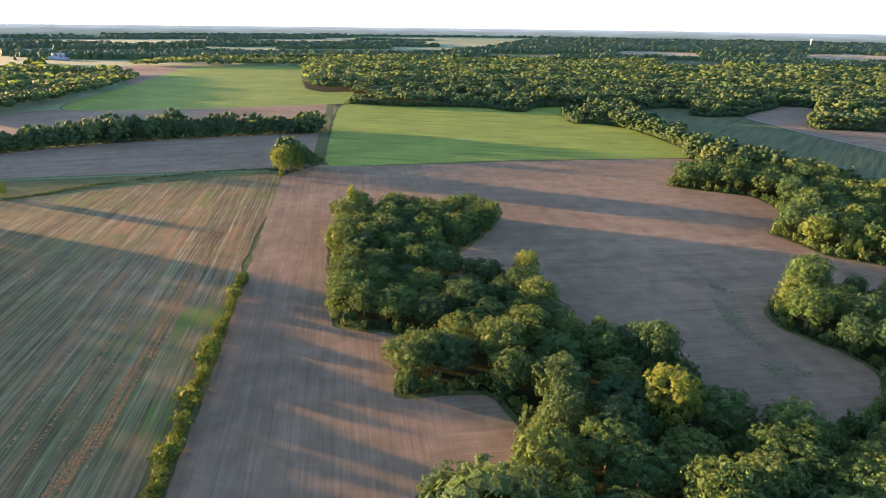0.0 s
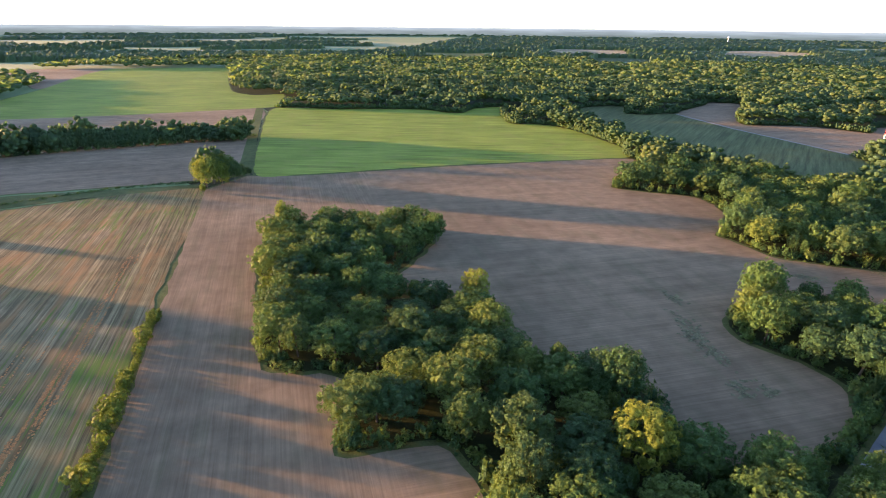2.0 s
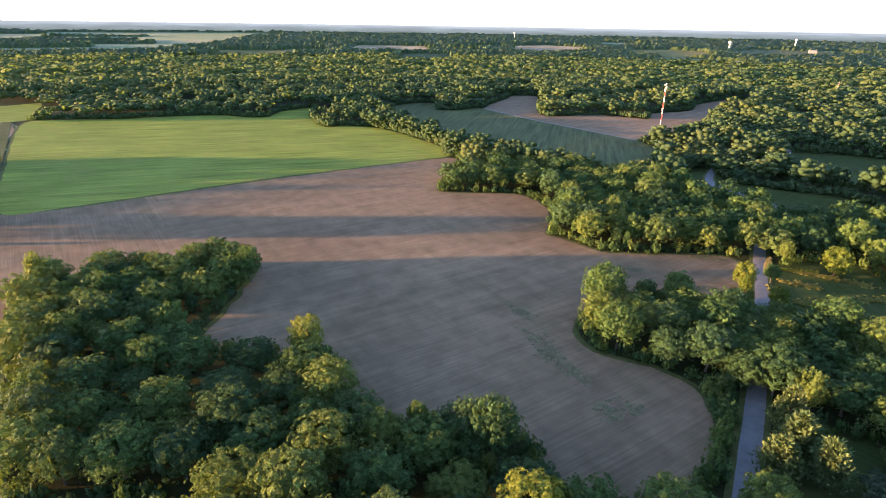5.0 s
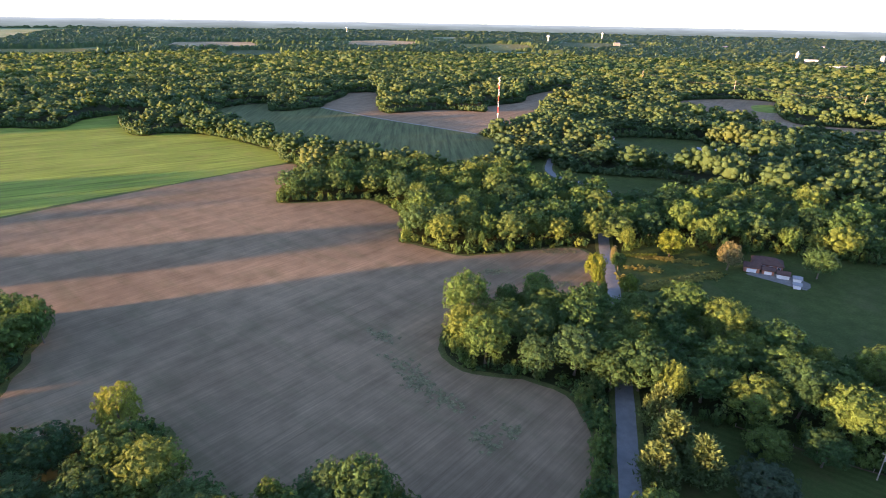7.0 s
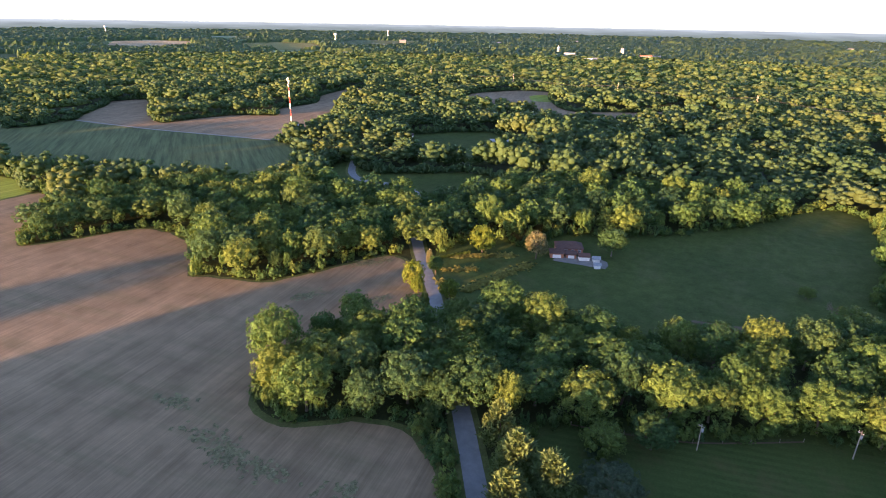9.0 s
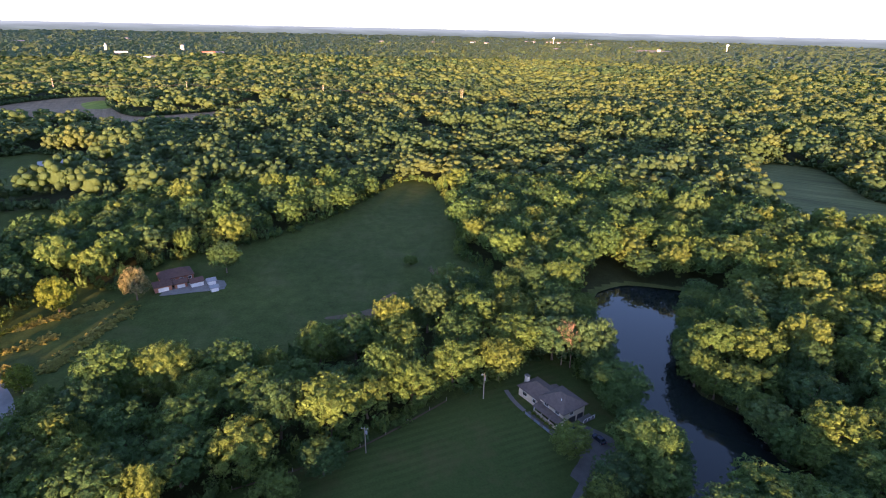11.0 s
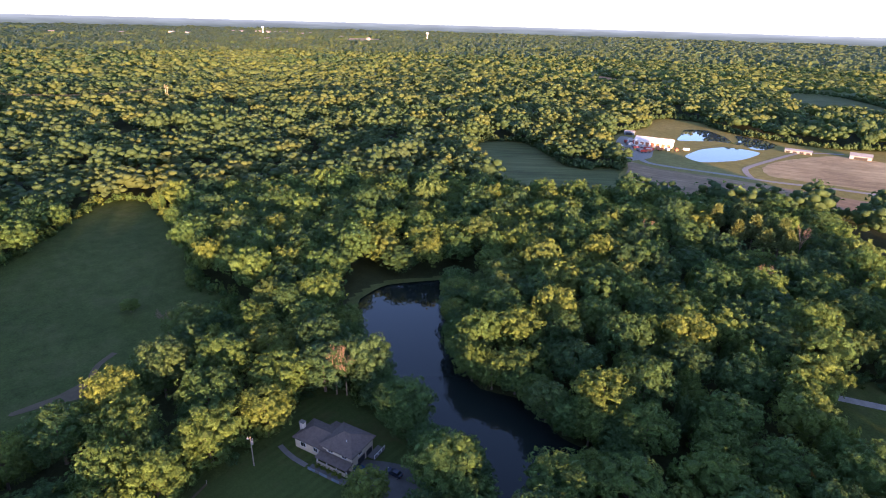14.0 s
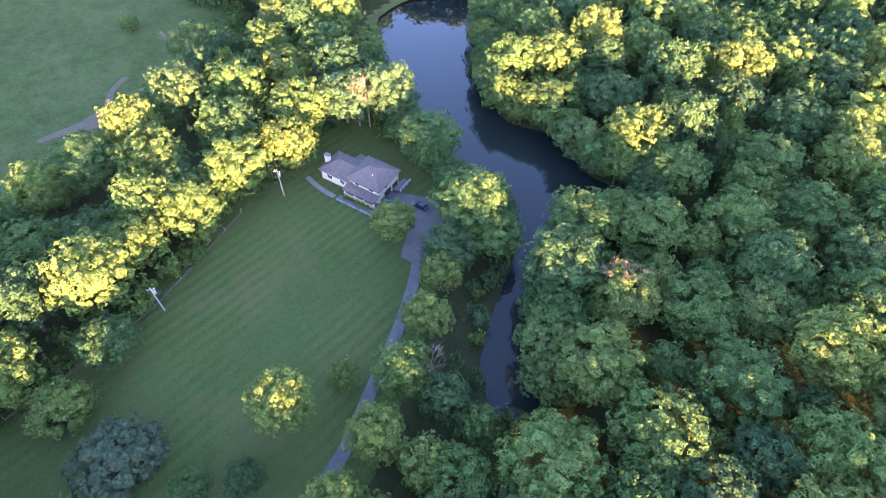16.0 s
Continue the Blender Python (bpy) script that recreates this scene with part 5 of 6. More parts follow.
def pine_arrays(rng, radius, height, low=0.12):
    """An old pine: upswept boughs in loose tiers, each a fan of needle tufts."""
    verts, n = [], 0
    for i in range(13):
        f = i / 12
        z = height * (low + (0.92 - low) * f)
        r = radius * (1.0 - f) ** 0.6 + 0.5
        for k in range(7):
            a = 0.9 * k + 0.5 * i + rng.uniform(-0.3, 0.3)
            rr = r * rng.uniform(0.65, 1.2)
            m = 34
            u = np.sqrt(rng.uniform(0.05, 1, m))
            side = rng.normal(0, 0.16, m) * rr * (0.4 + u)
            p = np.stack([u * rr * math.cos(a) - side * math.sin(a), u * rr * math.sin(a) + side * math.cos(a), z + 0.28 * rr * u**2 + rng.normal(0, 0.2, m)], 1)
            d = np.stack([np.full(m, math.cos(a) * 0.6), np.full(m, math.sin(a) * 0.6), np.full(m, 0.7)], 1) + rng.normal(0, 0.45, (m, 3))
            w = np.cross(d, rng.normal(size=(m, 3)))
            w *= 0.36 / np.linalg.norm(w, axis=1)[:, None]
            verts.append(np.stack([p - w, p + w, p + d * rng.uniform(0.55, 0.95, (m, 1))], 1).reshape(-1, 3))
    v = np.vstack(verts)
    return v, np.arange(len(v)).reshape(-1, 3)


M_PINE = leaf_material("pine needles", ((0.0, (0.08, 0.125, 0.05)), (0.6, (0.1, 0.14, 0.05)), (1.0, (0.115, 0.145, 0.05))), 0.2)
PINES = [shape_mesh("crown", pine_arrays(RNG, 4.8, 14.0), M_PINE) for _ in range(3)]
FIRS = [shape_mesh("crown", conifer_arrays(RNG, 3.2, 12.0), M_LEAF_FIR) for _ in range(3)]
TALL_PINES = [shape_mesh("crown", pine_arrays(RNG, 3.6, 20.0, 0.42), M_PINE) for _ in range(3)]
TALL_STEM = trunk_mesh(RNG, 19.5, 12.0, 0.26, 0)
STRAIGHT = trunk_mesh(RNG, 11.5, 9.0, 0.2, 0)
for x, y, w, h, me in ((139, 114, 1.1, 1.02, PINES[0]), (137, 105.5, 1.0, 0.98, PINES[1]), (129, 112, 1.0, 0.9, PINES[2]), (146.5, 121.5, 0.85, 1.05, PINES[1]), (157, 100, 0.8, 0.62, FIRS[1])):
    plant_tree(x, y, 0, w, h, RNG.uniform(0, 6.28), "layered conifer with drooping boughs", "conifers", me, STRAIGHT, "conifer_tree")
for k, (x, y, h) in enumerate(PINE_SPOTS):
    plant_tree(x, y, 0, RNG.uniform(0.85, 1.15), h, RNG.uniform(0, 6.28), "tall slender pine with a bare lower trunk", "pines", TALL_PINES[k % 3], TALL_STEM, "pine_tree")
BLUE_FIR = shape_mesh("crown", crown_arrays(RNG, 5.0, 8.5, 0.3, 30, 200, 0.58, 2400, 0.42, lobe=0.3), M_LEAF_FIR)
plant_tree(143, 93.5, 0, 1.4, 1.0, 0.4, "broad blue-green conifer on the lawn", "conifers", BLUE_FIR, TRUNK_SHORT, "conifer_tree")


def bare_tree(x, y, height, label, spread=2.6):
    """A leafless tree: trunk, forking limbs and twigs."""
    ob = thing("bare_tree", (x, y, 0), RNG.uniform(0, 6.28), label, "tree", "bare trees")
    bm = bmesh.new()
    tube(bm, (0, 0, -0.3), (0.1, 0, height * 0.5), 0.22, 0.15, 7)
    part("trunk", bm, M_DEADWOOD, ob)
    for i in range(7):
        bm = bmesh.new()
        a = 2.4 * i
        z = height * RNG.uniform(0.42, 0.62)
        mid = Vector((math.cos(a) * spread * 0.5, math.sin(a) * spread * 0.5, z + height * 0.2))
        tube(bm, (0.1, 0, z * 0.95), mid, 0.1, 0.06, 5)
        for j in range(6):
            b = a + RNG.uniform(-1, 1)
            tip = mid + Vector((math.cos(b) * spread * RNG.uniform(0.2, 0.7), math.sin(b) * spread * RNG.uniform(0.2, 0.7), height * RNG.uniform(0.08, 0.24)))
            tube(bm, mid, tip, 0.05, 0.02, 4)
            for _ in range(3):
                tube(bm, mid.lerp(tip, 0.6), tip + Vector(RNG.uniform(-0.9, 0.9, 3).tolist()), 0.03, 0.012, 3)
        part("limb", bm, M_DEADWOOD, ob)
    return ob


for x, y, h in ((197, 15, 14), (195, 13, 13.5), (200, 12, 12.5), (118, 6, 13.5), (116, 3, 13), (126, 44, 9), (253, 43, 11), (150, -141, 15), (155, -190, 19), (205, -150, 16)):
    bare_tree(x, y, h, "bare pale tree with fine leafless twigs")

# ---- buildings ----
M_ROOF = plain_material("grey-brown shingles", (0.128, 0.1, 0.086), 0.9, 0.4, 1.2, spec=0.2)
M_ROOF_RED = plain_material("red-brown shingles", (0.115, 0.066, 0.054), 0.9, 0.4, 1.2, spec=0.2)
M_SIDING = plain_material("cream siding", (0.56, 0.46, 0.34), 0.7, 0.2, 0.8)
M_BRICK = plain_material("orange-red brick", (0.36, 0.15, 0.09), 0.85, 0.35, 2.0, spec=0.2)
M_STONE = plain_material("pale chimney stone", (0.5, 0.46, 0.4), 0.85, 0.35, 3.0, spec=0.2)
M_WHITE = plain_material("white painted metal", (0.66, 0.66, 0.64), 0.5, 0.12, 0.6)
M_FAR_WALL = plain_material("pale far walls", (0.2, 0.2, 0.195), 0.7, 0.2, 0.1)
M_TRIM = plain_material("white trim", (0.72, 0.71, 0.68), 0.6, 0.1, 1.0)
M_GLASS = plain_material("dark window glass", (0.02, 0.025, 0.03), 0.08, 0.05, 1.0)
M_CONCRETE = plain_material("pale concrete", (0.15, 0.14, 0.13), 0.9, 0.3, 0.8, spec=0.2)
M_WOODPOLE = plain_material("weathered pole wood", (0.30, 0.26, 0.21), 0.9, 0.4, 3.0, spec=0.1)
M_DARK = plain_material("dark opening", (0.03, 0.03, 0.032), 0.8, 0.2, 1.0)
M_CAR_BLUE = plain_material("dark blue car paint", (0.015, 0.02, 0.04), 0.25, 0.05, 0.5)
M_CAR_TEAL = plain_material("blue car paint", (0.03, 0.07, 0.12), 0.25, 0.05, 0.5)
M_RUBBER = plain_material("tyre rubber", (0.02, 0.02, 0.02), 0.9, 0.2, 3.0)
M_RIM = plain_material("alloy rim", (0.5, 0.5, 0.5), 0.35, 0.1, 3.0, metal=0.9)
M_LAMP = plain_material("clear lamp glass", (0.7, 0.7, 0.68), 0.15, 0.05, 2.0)
M_RED = plain_material("red paint", (0.42, 0.05, 0.035), 0.6, 0.25, 1.0)
M_TEAL = plain_material("teal roofing", (0.16, 0.42, 0.42), 0.5, 0.15, 0.5)
M_TIN = plain_material("grey tin roofing", (0.3, 0.31, 0.32), 0.45, 0.25, 0.4, metal=0.3)
M_BLUE = plain_material("pale blue paint", (0.15, 0.19, 0.23), 0.7, 0.3, 1.5)


def prism(bm, corners, faces):
    vs = [bm.verts.new(c) for c in corners]
    for f in faces:
        bm.faces.new([vs[i] for i in f])
    bmesh.ops.recalc_face_normals(bm, faces=bm.faces)
    return bm


def hip_roof(x0, x1, y0, y1, z0, z1, left=True, right=True, over=0.5):
    """A hipped roof with thick eaves; an end that is not hipped is a gable."""
    x0, x1, y0, y1 = x0 - over, x1 + over, y0 - over, y1 + over
    ym, run = (y0 + y1) / 2, (y1 - y0) / 2
    a, b = (x0 + run * 0.85 if left else x0), (x1 - run * 0.85 if right else x1)
    c = [(x0, y0, z0 - 0.18), (x1, y0, z0 - 0.18), (x1, y1, z0 - 0.18), (x0, y1, z0 - 0.18), (x0, y0, z0), (x1, y0, z0), (x1, y1, z0), (x0, y1, z0), (a, ym, z1), (b, ym, z1)]
    return prism(bmesh.new(), c, [(3, 2, 1, 0), (0, 1, 5, 4), (1, 2, 6, 5), (2, 3, 7, 6), (3, 0, 4, 7), (4, 5, 9, 8), (6, 7, 8, 9), (5, 6, 9), (7, 4, 8)])


def hip_caps(x0, x1, y0, y1, z0, z1, over=0.5):
    """Ridge and hip tiles along the lines of a hipped roof."""
    x0, x1, y0, y1 = x0 - over, x1 + over, y0 - over, y1 + over
    ym, run = (y0 + y1) / 2, (y1 - y0) / 2
    a, b = (x0 + run * 0.85, ym, z1), (x1 - run * 0.85, ym, z1)
    bm = bmesh.new()
    for p, q in ((a, b), ((x0, y0, z0), a), ((x0, y1, z0), a), ((x1, y0, z0), b), ((x1, y1, z0), b)):
        tube(bm, p, q, 0.09, 0.09, 6)
    return bm


def window(parent, x, y, z, w, h, facing, name="window"):
    """facing: the wall's outward direction in degrees."""
    t = radians(facing - 90)
    bm = bmesh.new()
    ux, uy, nx, ny = math.cos(t), math.sin(t), -math.sin(t), math.cos(t)
    for dx, dz, sw, sh in ((0, h / 2, w + 0.16, 0.1), (0, -h / 2, w + 0.24, 0.1), (-w / 2, 0, 0.1, h), (w / 2, 0, 0.1, h), (0, 0, 0.05, h)):
        box(bm, (sw, 0.12, sh), (x + ux * dx + nx * 0.03, y + uy * dx + ny * 0.03, z + dz), t)
    ob = part(name, bm, M_TRIM, parent)
    bm = bmesh.new()
    box(bm, (w, 0.05, h), (x + nx * 0.025, y + ny * 0.025, z), t)
    part("pane", bm, M_GLASS, ob)
    return ob


def lake_house():
    ob = thing("house", (177.8, 25.2, 0.0), math.atan2(0.367, 0.93), "cream house with grey-brown hipped roofs beside the lake", "house")
    main = (-7.3, 1.2, -3.4, 4.7)
    bm = bmesh.new()
    box(bm, (8.5, 8.1, 4.6), (-3.05, 0.65, 2.2))
    part("wall", bm, M_SIDING, ob)
    bm = bmesh.new()
    box(bm, (8.5, 7.0, 3.2), (5.45, 1.2, 1.5))
    part("wall", bm, M_SIDING, ob)
    r = part("roof", hip_roof(*main, 4.55, 6.7, True, True, 0.6), M_ROOF, ob)
    part("ridge_tile", hip_caps(*main, 4.55, 6.7, 0.6), M_ROOF, r)
    bm = bmesh.new()
    tube(bm, (-4.2, 2.4, 5.4), (-4.2, 2.4, 6.3), 0.09, 0.09, 8)
    part("vent_pipe", bm, M_WHITE, r)
    r = part("roof", hip_roof(0.6, 9.7, -2.3, 4.7, 3.15, 5.0, False, True, 0.5), M_ROOF, ob)
    bm = bmesh.new()
    tube(bm, (1.4, 1.2, 5.02), (6.4, 1.2, 5.02), 0.09, 0.09, 6)
    part("ridge_tile", bm, M_ROOF, r)
    bm = bmesh.new()
    box(bm, (3.2, 2.6, 2.7), (3.2, -3.5, 1.25))
    part("wall", bm, M_SIDING, ob)
    part("roof", prism(bmesh.new(), [(1.3, -5.1, 2.6), (5.1, -5.1, 2.6), (5.1, -2.1, 3.1), (1.3, -2.1, 3.1), (1.3, -5.1, 2.75), (5.1, -5.1, 2.75), (5.1, -2.1, 3.3), (1.3, -2.1, 3.3)],
                       [(3, 2, 1, 0), (4, 5, 6, 7), (0, 1, 5, 4), (1, 2, 6, 5), (2, 3, 7, 6), (3, 0, 4, 7)]), M_ROOF, ob)
    part("porch_roof", prism(bmesh.new(), [(-7.6, 4.6, 2.75), (1.6, 4.6, 2.75), (1.6, 7.1, 2.25), (-7.6, 7.1, 2.25), (-7.6, 4.6, 2.95), (1.6, 4.6, 2.95), (1.6, 7.1, 2.4), (-7.6, 7.1, 2.4)],
                             [(3, 2, 1, 0), (4, 5, 6, 7), (0, 1, 5, 4), (1, 2, 6, 5), (2, 3, 7, 6), (3, 0, 4, 7)]), M_ROOF, ob)
    bm = bmesh.new()
    box(bm, (8.9, 0.2, 1.2), (-3.0, 6.7, 0.6))
    part("porch_wall", bm, M_SIDING, ob)
    for x in (-7.2, -4.4, -1.6, 1.2):
        bm = bmesh.new()
        box(bm, (0.18, 0.18, 2.3), (x, 6.7, 1.15))
        part("porch_post", bm, M_TRIM, ob)
    bm = bmesh.new()
    box(bm, (1.3, 0.9, 4.6), (9.9, 1.6, 2.9), 0, 0.05)
    c = part("chimney", bm, M_STONE, ob, "pale stone chimney")
    bm = bmesh.new()
    box(bm, (1.5, 1.1, 0.16), (9.9, 1.6, 5.25))
    part("chimney_cap", bm, M_CONCRETE, c)
    for x, y, z, w, h, f in ((3.4, 4.7, 1.8, 1.3, 1.2, 90), (7.2, 4.7, 1.8, 1.6, 1.2, 90), (-5.2, 4.7, 3.6, 1.4, 1.0, 90), (-1.2, 4.7, 3.6, 1.4, 1.0, 90), (-7.3, 1.6, 3.4, 1.2, 1.0, 180), (-3.0, -3.4, 3.2, 1.5, 1.1, 270)):
        window(ob, x, y, z, w, h, f)
    # Shade inside the open garage is a dark slab on the wall.
    bm = bmesh.new()
    box(bm, (0.1, 2.6, 2.2), (-7.32, 1.2, 1.0))
    part("garage_door", bm, M_DARK, ob, "dark slab standing for the shaded open garage")
    bm = bmesh.new()
    box(bm, (0.1, 2.2, 2.1), (-7.32, -1.9, 0.95))
    part("door", bm, M_DARK, ob)
    bm = bmesh.new()
    box(bm, (2.2, 4.4, 0.25), (-8.6, -3.0, 0.6), 0, 0.03)
    d = part("deck", bm, M_CONCRETE, ob, "pale side deck")
    for y in (-5.1, -3.7, -2.3, -0.9):
        bm = bmesh.new()
        box(bm, (0.1, 0.1, 1.0), (-9.6, y, 1.1))
        part("deck_post", bm, M_TRIM, d)
    bm = bmesh.new()
    box(bm, (0.08, 4.3, 0.1), (-9.6, -3.0, 1.6))
    part("deck_rail", bm, M_TRIM, d)
    return ob


lake_house()
M_FRONT = Matrix.Translation((177.8, 25.2, 0)) @ Matrix.Rotation(math.atan2(0.367, 0.93), 4, "Z")


def beside_house(u, v):
    p = M_FRONT @ Vector((u, v, 0))
    return p.x, p.y


def patio():
    x, y = beside_house(-3.0, 8.2)
    ob = thing("patio", (x, y, 0.0), math.atan2(0.367, 0.93), "pale blue-grey patio wall with steps before the porch", "patio")
    bm = bmesh.new()
    box(bm, (10.4, 1.8, 0.3), (0, 0, 0.2), 0, 0.03)
    part("slab", bm, M_CONCRETE, ob)
    for k in range(9):
        bm = bmesh.new()
        box(bm, (1.0, 0.12, 0.75), (-4.6 + 1.15 * k, 0.85, 0.6), 0, 0.02)
        part("panel", bm, M_BLUE if k % 3 else M_CONCRETE, ob)
    return ob


patio()
for k in range(5):
    x, y = beside_house(-6.0 + 1.6 * k, 7.6)
    ob = thing("garden_shrub", (x, y, 0.3), k * 1.3, "small dark green garden shrub before the porch", "shrub", "porch shrubs")
    o = new("foliage", BUSHES[k % 4])
    o.parent, o.scale = ob, (0.33, 0.33, 0.35)
GARDEN_PATH = np.array([beside_house(u, v) for u, v in ((13.0, 6.6), (10.5, 7.4), (7.0, 8.2), (3.0, 8.5))])
strip("garden_path", curve_points(GARDEN_PATH, False, 1.5), 1.3, 0.34, M_CONCRETE, "pale concrete garden path")


def car(x, y, turn, paint, label):
    ob = thing("car", (x, y, 0.27), turn, label, "car", "parked cars")
    bm = bmesh.new()
    box(bm, (4.5, 1.78, 0.62), (0, 0, 0.62), 0, 0.14)
    body = part("body", bm, paint, ob)
    prof = [(-1.7, 0.92), (-1.25, 1.42), (0.35, 1.42), (1.15, 0.92)]
    bm = bmesh.new()
    prism(bm, [(px, -0.78 + 0.12 * (pz > 1), pz) for px, pz in prof] + [(px, 0.78 - 0.12 * (pz > 1), pz) for px, pz in prof], [(0, 1, 2, 3), (7, 6, 5, 4), (0, 4, 5, 1), (1, 5, 6, 2), (2, 6, 7, 3), (3, 7, 4, 0)])
    part("cabin_glass", bm, M_GLASS, ob)
    bm = bmesh.new()
    box(bm, (1.6, 1.3, 0.06), (-0.45, 0, 1.44), 0, 0.02)
    part("roof_panel", bm, paint, ob)
    for sx in (-1.4, 1.4):
        for sy in (-0.85, 0.85):
            bm = bmesh.new()
            tube(bm, (sx, sy - 0.1, 0.33), (sx, sy + 0.1, 0.33), 0.33, 0.33, 16)
            w = part("wheel", bm, M_RUBBER, ob)
            bm = bmesh.new()
            tube(bm, (sx, sy - 0.12, 0.33), (sx, sy + 0.12, 0.33), 0.2, 0.2, 12)
            part("rim", bm, M_RIM, w)
    ob.scale = (0.9, 0.9, 0.9)
    for sy in (-0.62, 0.62):
        bm = bmesh.new()
        box(bm, (0.1, 0.36, 0.16), (2.24, sy, 0.72), 0, 0.03)
        part("headlight", bm, M_LAMP, ob)
        bm = bmesh.new()
        box(bm, (0.1, 0.32, 0.16), (-2.24, sy, 0.76), 0, 0.03)
        part("tail_light", bm, M_RED, ob)
    return ob


car(162.6, 19.8, radians(20), M_CAR_BLUE, "dark blue saloon car parked on the paved yard")
car(168.3, 25.2, radians(22), M_CAR_TEAL, "blue car parked before the garage")


def utility_pole(x, y, height, turn, lamp=False, label="weathered wooden utility pole at the lawn's edge"):
    ob = thing("utility_pole", (x, y, 0), turn, label, "pole", "utility poles")
    bm = bmesh.new()
    tube(bm, (0, 0, -0.3), (0.12, 0, height), 0.16, 0.1, 8)
    part("pole", bm, M_WOODPOLE, ob)
    bm = bmesh.new()
    box(bm, (1.6, 0.1, 0.12), (0.1, 0.08, height - 0.5))
    arm = part("crossarm", bm, M_WOODPOLE, ob)
    for sx in (-0.6, 0.8):
        bm = bmesh.new()
        tube(bm, (sx, 0.08, height - 0.44), (sx, 0.08, height - 0.2), 0.05, 0.04, 6)
        part("insulator", bm, M_TRIM, arm)
    bm = bmesh.new()
    tube(bm, (-0.3, 0, height - 2.0), (-0.3, 0, height - 1.1), 0.24, 0.24, 10)
    part("transformer", bm, M_TIN, ob)
    if lamp:
        bm = bmesh.new()
        box(bm, (0.5, 0.28, 0.14), (0.9, 0, height - 0.9), 0, 0.04)
        part("lamp_head", bm, M_WHITE, ob)
    return ob


utility_pole(185.0, 43.6, 8.5, 0.5, True)
utility_pole(169.8, 77.8, 8.0, 1.2)
utility_pole(280, 197, 9.0, 0.4, True, "lamp pole at the edge of the farmhouse yard")
utility_pole(236, 190, 8.5, 0.6, False, "wooden utility pole beside the country road")


def lawn_fence():
    line = curve_points([(164, 108), (167, 95), (172, 79), (179, 66), (186, 54)], False, 5.0)
    strip("bare_edge", line, 0.6, 0.3, M_DIRT, "worn bare earth along the lawn fence")
    ob = thing("wire_fence", (0, 0, 0), 0, "old wire fence along the lawn", "fence")
    tops = []
    for x, y in line:
        bm = bmesh.new()
        box(bm, (0.12, 0.12, 1.5), (x, y, 0.6))
        part("post", bm, M_WOODPOLE, ob)
        tops.append((x, y))
    for z in (0.5, 0.9, 1.25):
        bm = bmesh.new()
        for a, b in zip(tops, tops[1:]):
            tube(bm, (*a, z), (*b, z), 0.008, 0.008, 3)
        part("wire", bm, M_DARK, ob)


lawn_fence()


def mast():
    ob = thing("radio_mast", (459, 464, 0), 0.3, "tall red and white lattice mast with antenna drums", "mast")
    n, height, half = 8, 47.0, 0.5
    for i in range(n):
        z0, z1 = height * i / n, height * (i + 1) / n
        bm = bmesh.new()
        legs = [(half * math.cos(a), half * math.sin(a)) for a in (0.5, 2.6, 4.7)]
        for x, y in legs:
            tube(bm, (x, y, z0), (x, y, z1), 0.12, 0.12, 6)
        for k in range(4):
            za, zb = z0 + (z1 - z0) * k / 4, z0 + (z1 - z0) * (k + 1) / 4
            for p, q in zip(legs, legs[1:] + legs[:1]):
                tube(bm, (*p, za), (*q, zb), 0.08, 0.08, 4)
                tube(bm, (*p, zb), (*q, zb), 0.07, 0.07, 4)
        part("section", bm, M_WHITE if i % 2 else M_RED, ob)
    for z, a in ((46.5, 0.3), (45.5, 2.4), (44.0, 4.4), (40.5, 1.2), (39.5, 3.6)):
        bm = bmesh.new()
        p = Vector((math.cos(a), math.sin(a), 0))
        tube(bm, p * 0.8 + Vector((0, 0, z)), p * 1.4 + Vector((0, 0, z)), 0.6, 0.6, 14)
        part("antenna_drum", bm, M_WHITE, ob)
    hut = thing("equipment_hut", (463, 460, 0), 0.4, "small pale equipment hut at the mast's foot", "hut")
    bm = bmesh.new()
    box(bm, (5, 3, 2.6), (0, 0, 1.3))
    part("wall", bm, M_TRIM, hut)
    part("roof", hip_roof(-2.5, 2.5, -1.5, 1.5, 2.6, 3.3, False, False, 0.3), M_TIN, hut)


mast()


def gabled(name, x, y, turn, size, eave, ridge, wall, roof, label, category, doors=0, door_mat=None, group="", windows=0, hipped=False):
    """A plain building: walls, pitched roof, doors or windows along one side."""
    ob = thing(name, (x, y, 0), turn, label, category, group)
    l, w = size
    bm = bmesh.new()
    box(bm, (l, w, eave + 0.3), (0, 0, eave / 2 - 0.15))
    part("wall", bm, wall, ob)
    part("roof", hip_roof(-l / 2, l / 2, -w / 2, w / 2, eave, ridge, hipped, hipped, 0.4), roof, ob)
    if not hipped:
        for s in (-1, 1):
            bm = bmesh.new()
            prism(bm, [(s * l / 2, -w / 2, eave), (s * l / 2, w / 2, eave), (s * l / 2, 0, ridge - 0.15), (s * (l / 2 - 0.15), -w / 2, eave), (s * (l / 2 - 0.15), w / 2, eave), (s * (l / 2 - 0.15), 0, ridge - 0.15)],
                  [(0, 1, 2), (3, 5, 4), (0, 3, 4, 1), (1, 4, 5, 2), (2, 5, 3, 0)])
            part("gable", bm, wall, ob)
    for k in range(doors):
        bm = bmesh.new()
        step = l / doors
        box(bm, (step * 0.62, 0.12, eave * 0.72), (-l / 2 + step * (k + 0.5), w / 2 + 0.03, eave * 0.36))
        part("door", bm, door_mat or M_DARK, ob)
    for k in range(windows):
        window(ob, -l / 2 + l / windows * (k + 0.5), w / 2, eave * 0.58, 1.2, 1.1, 90)
    return ob


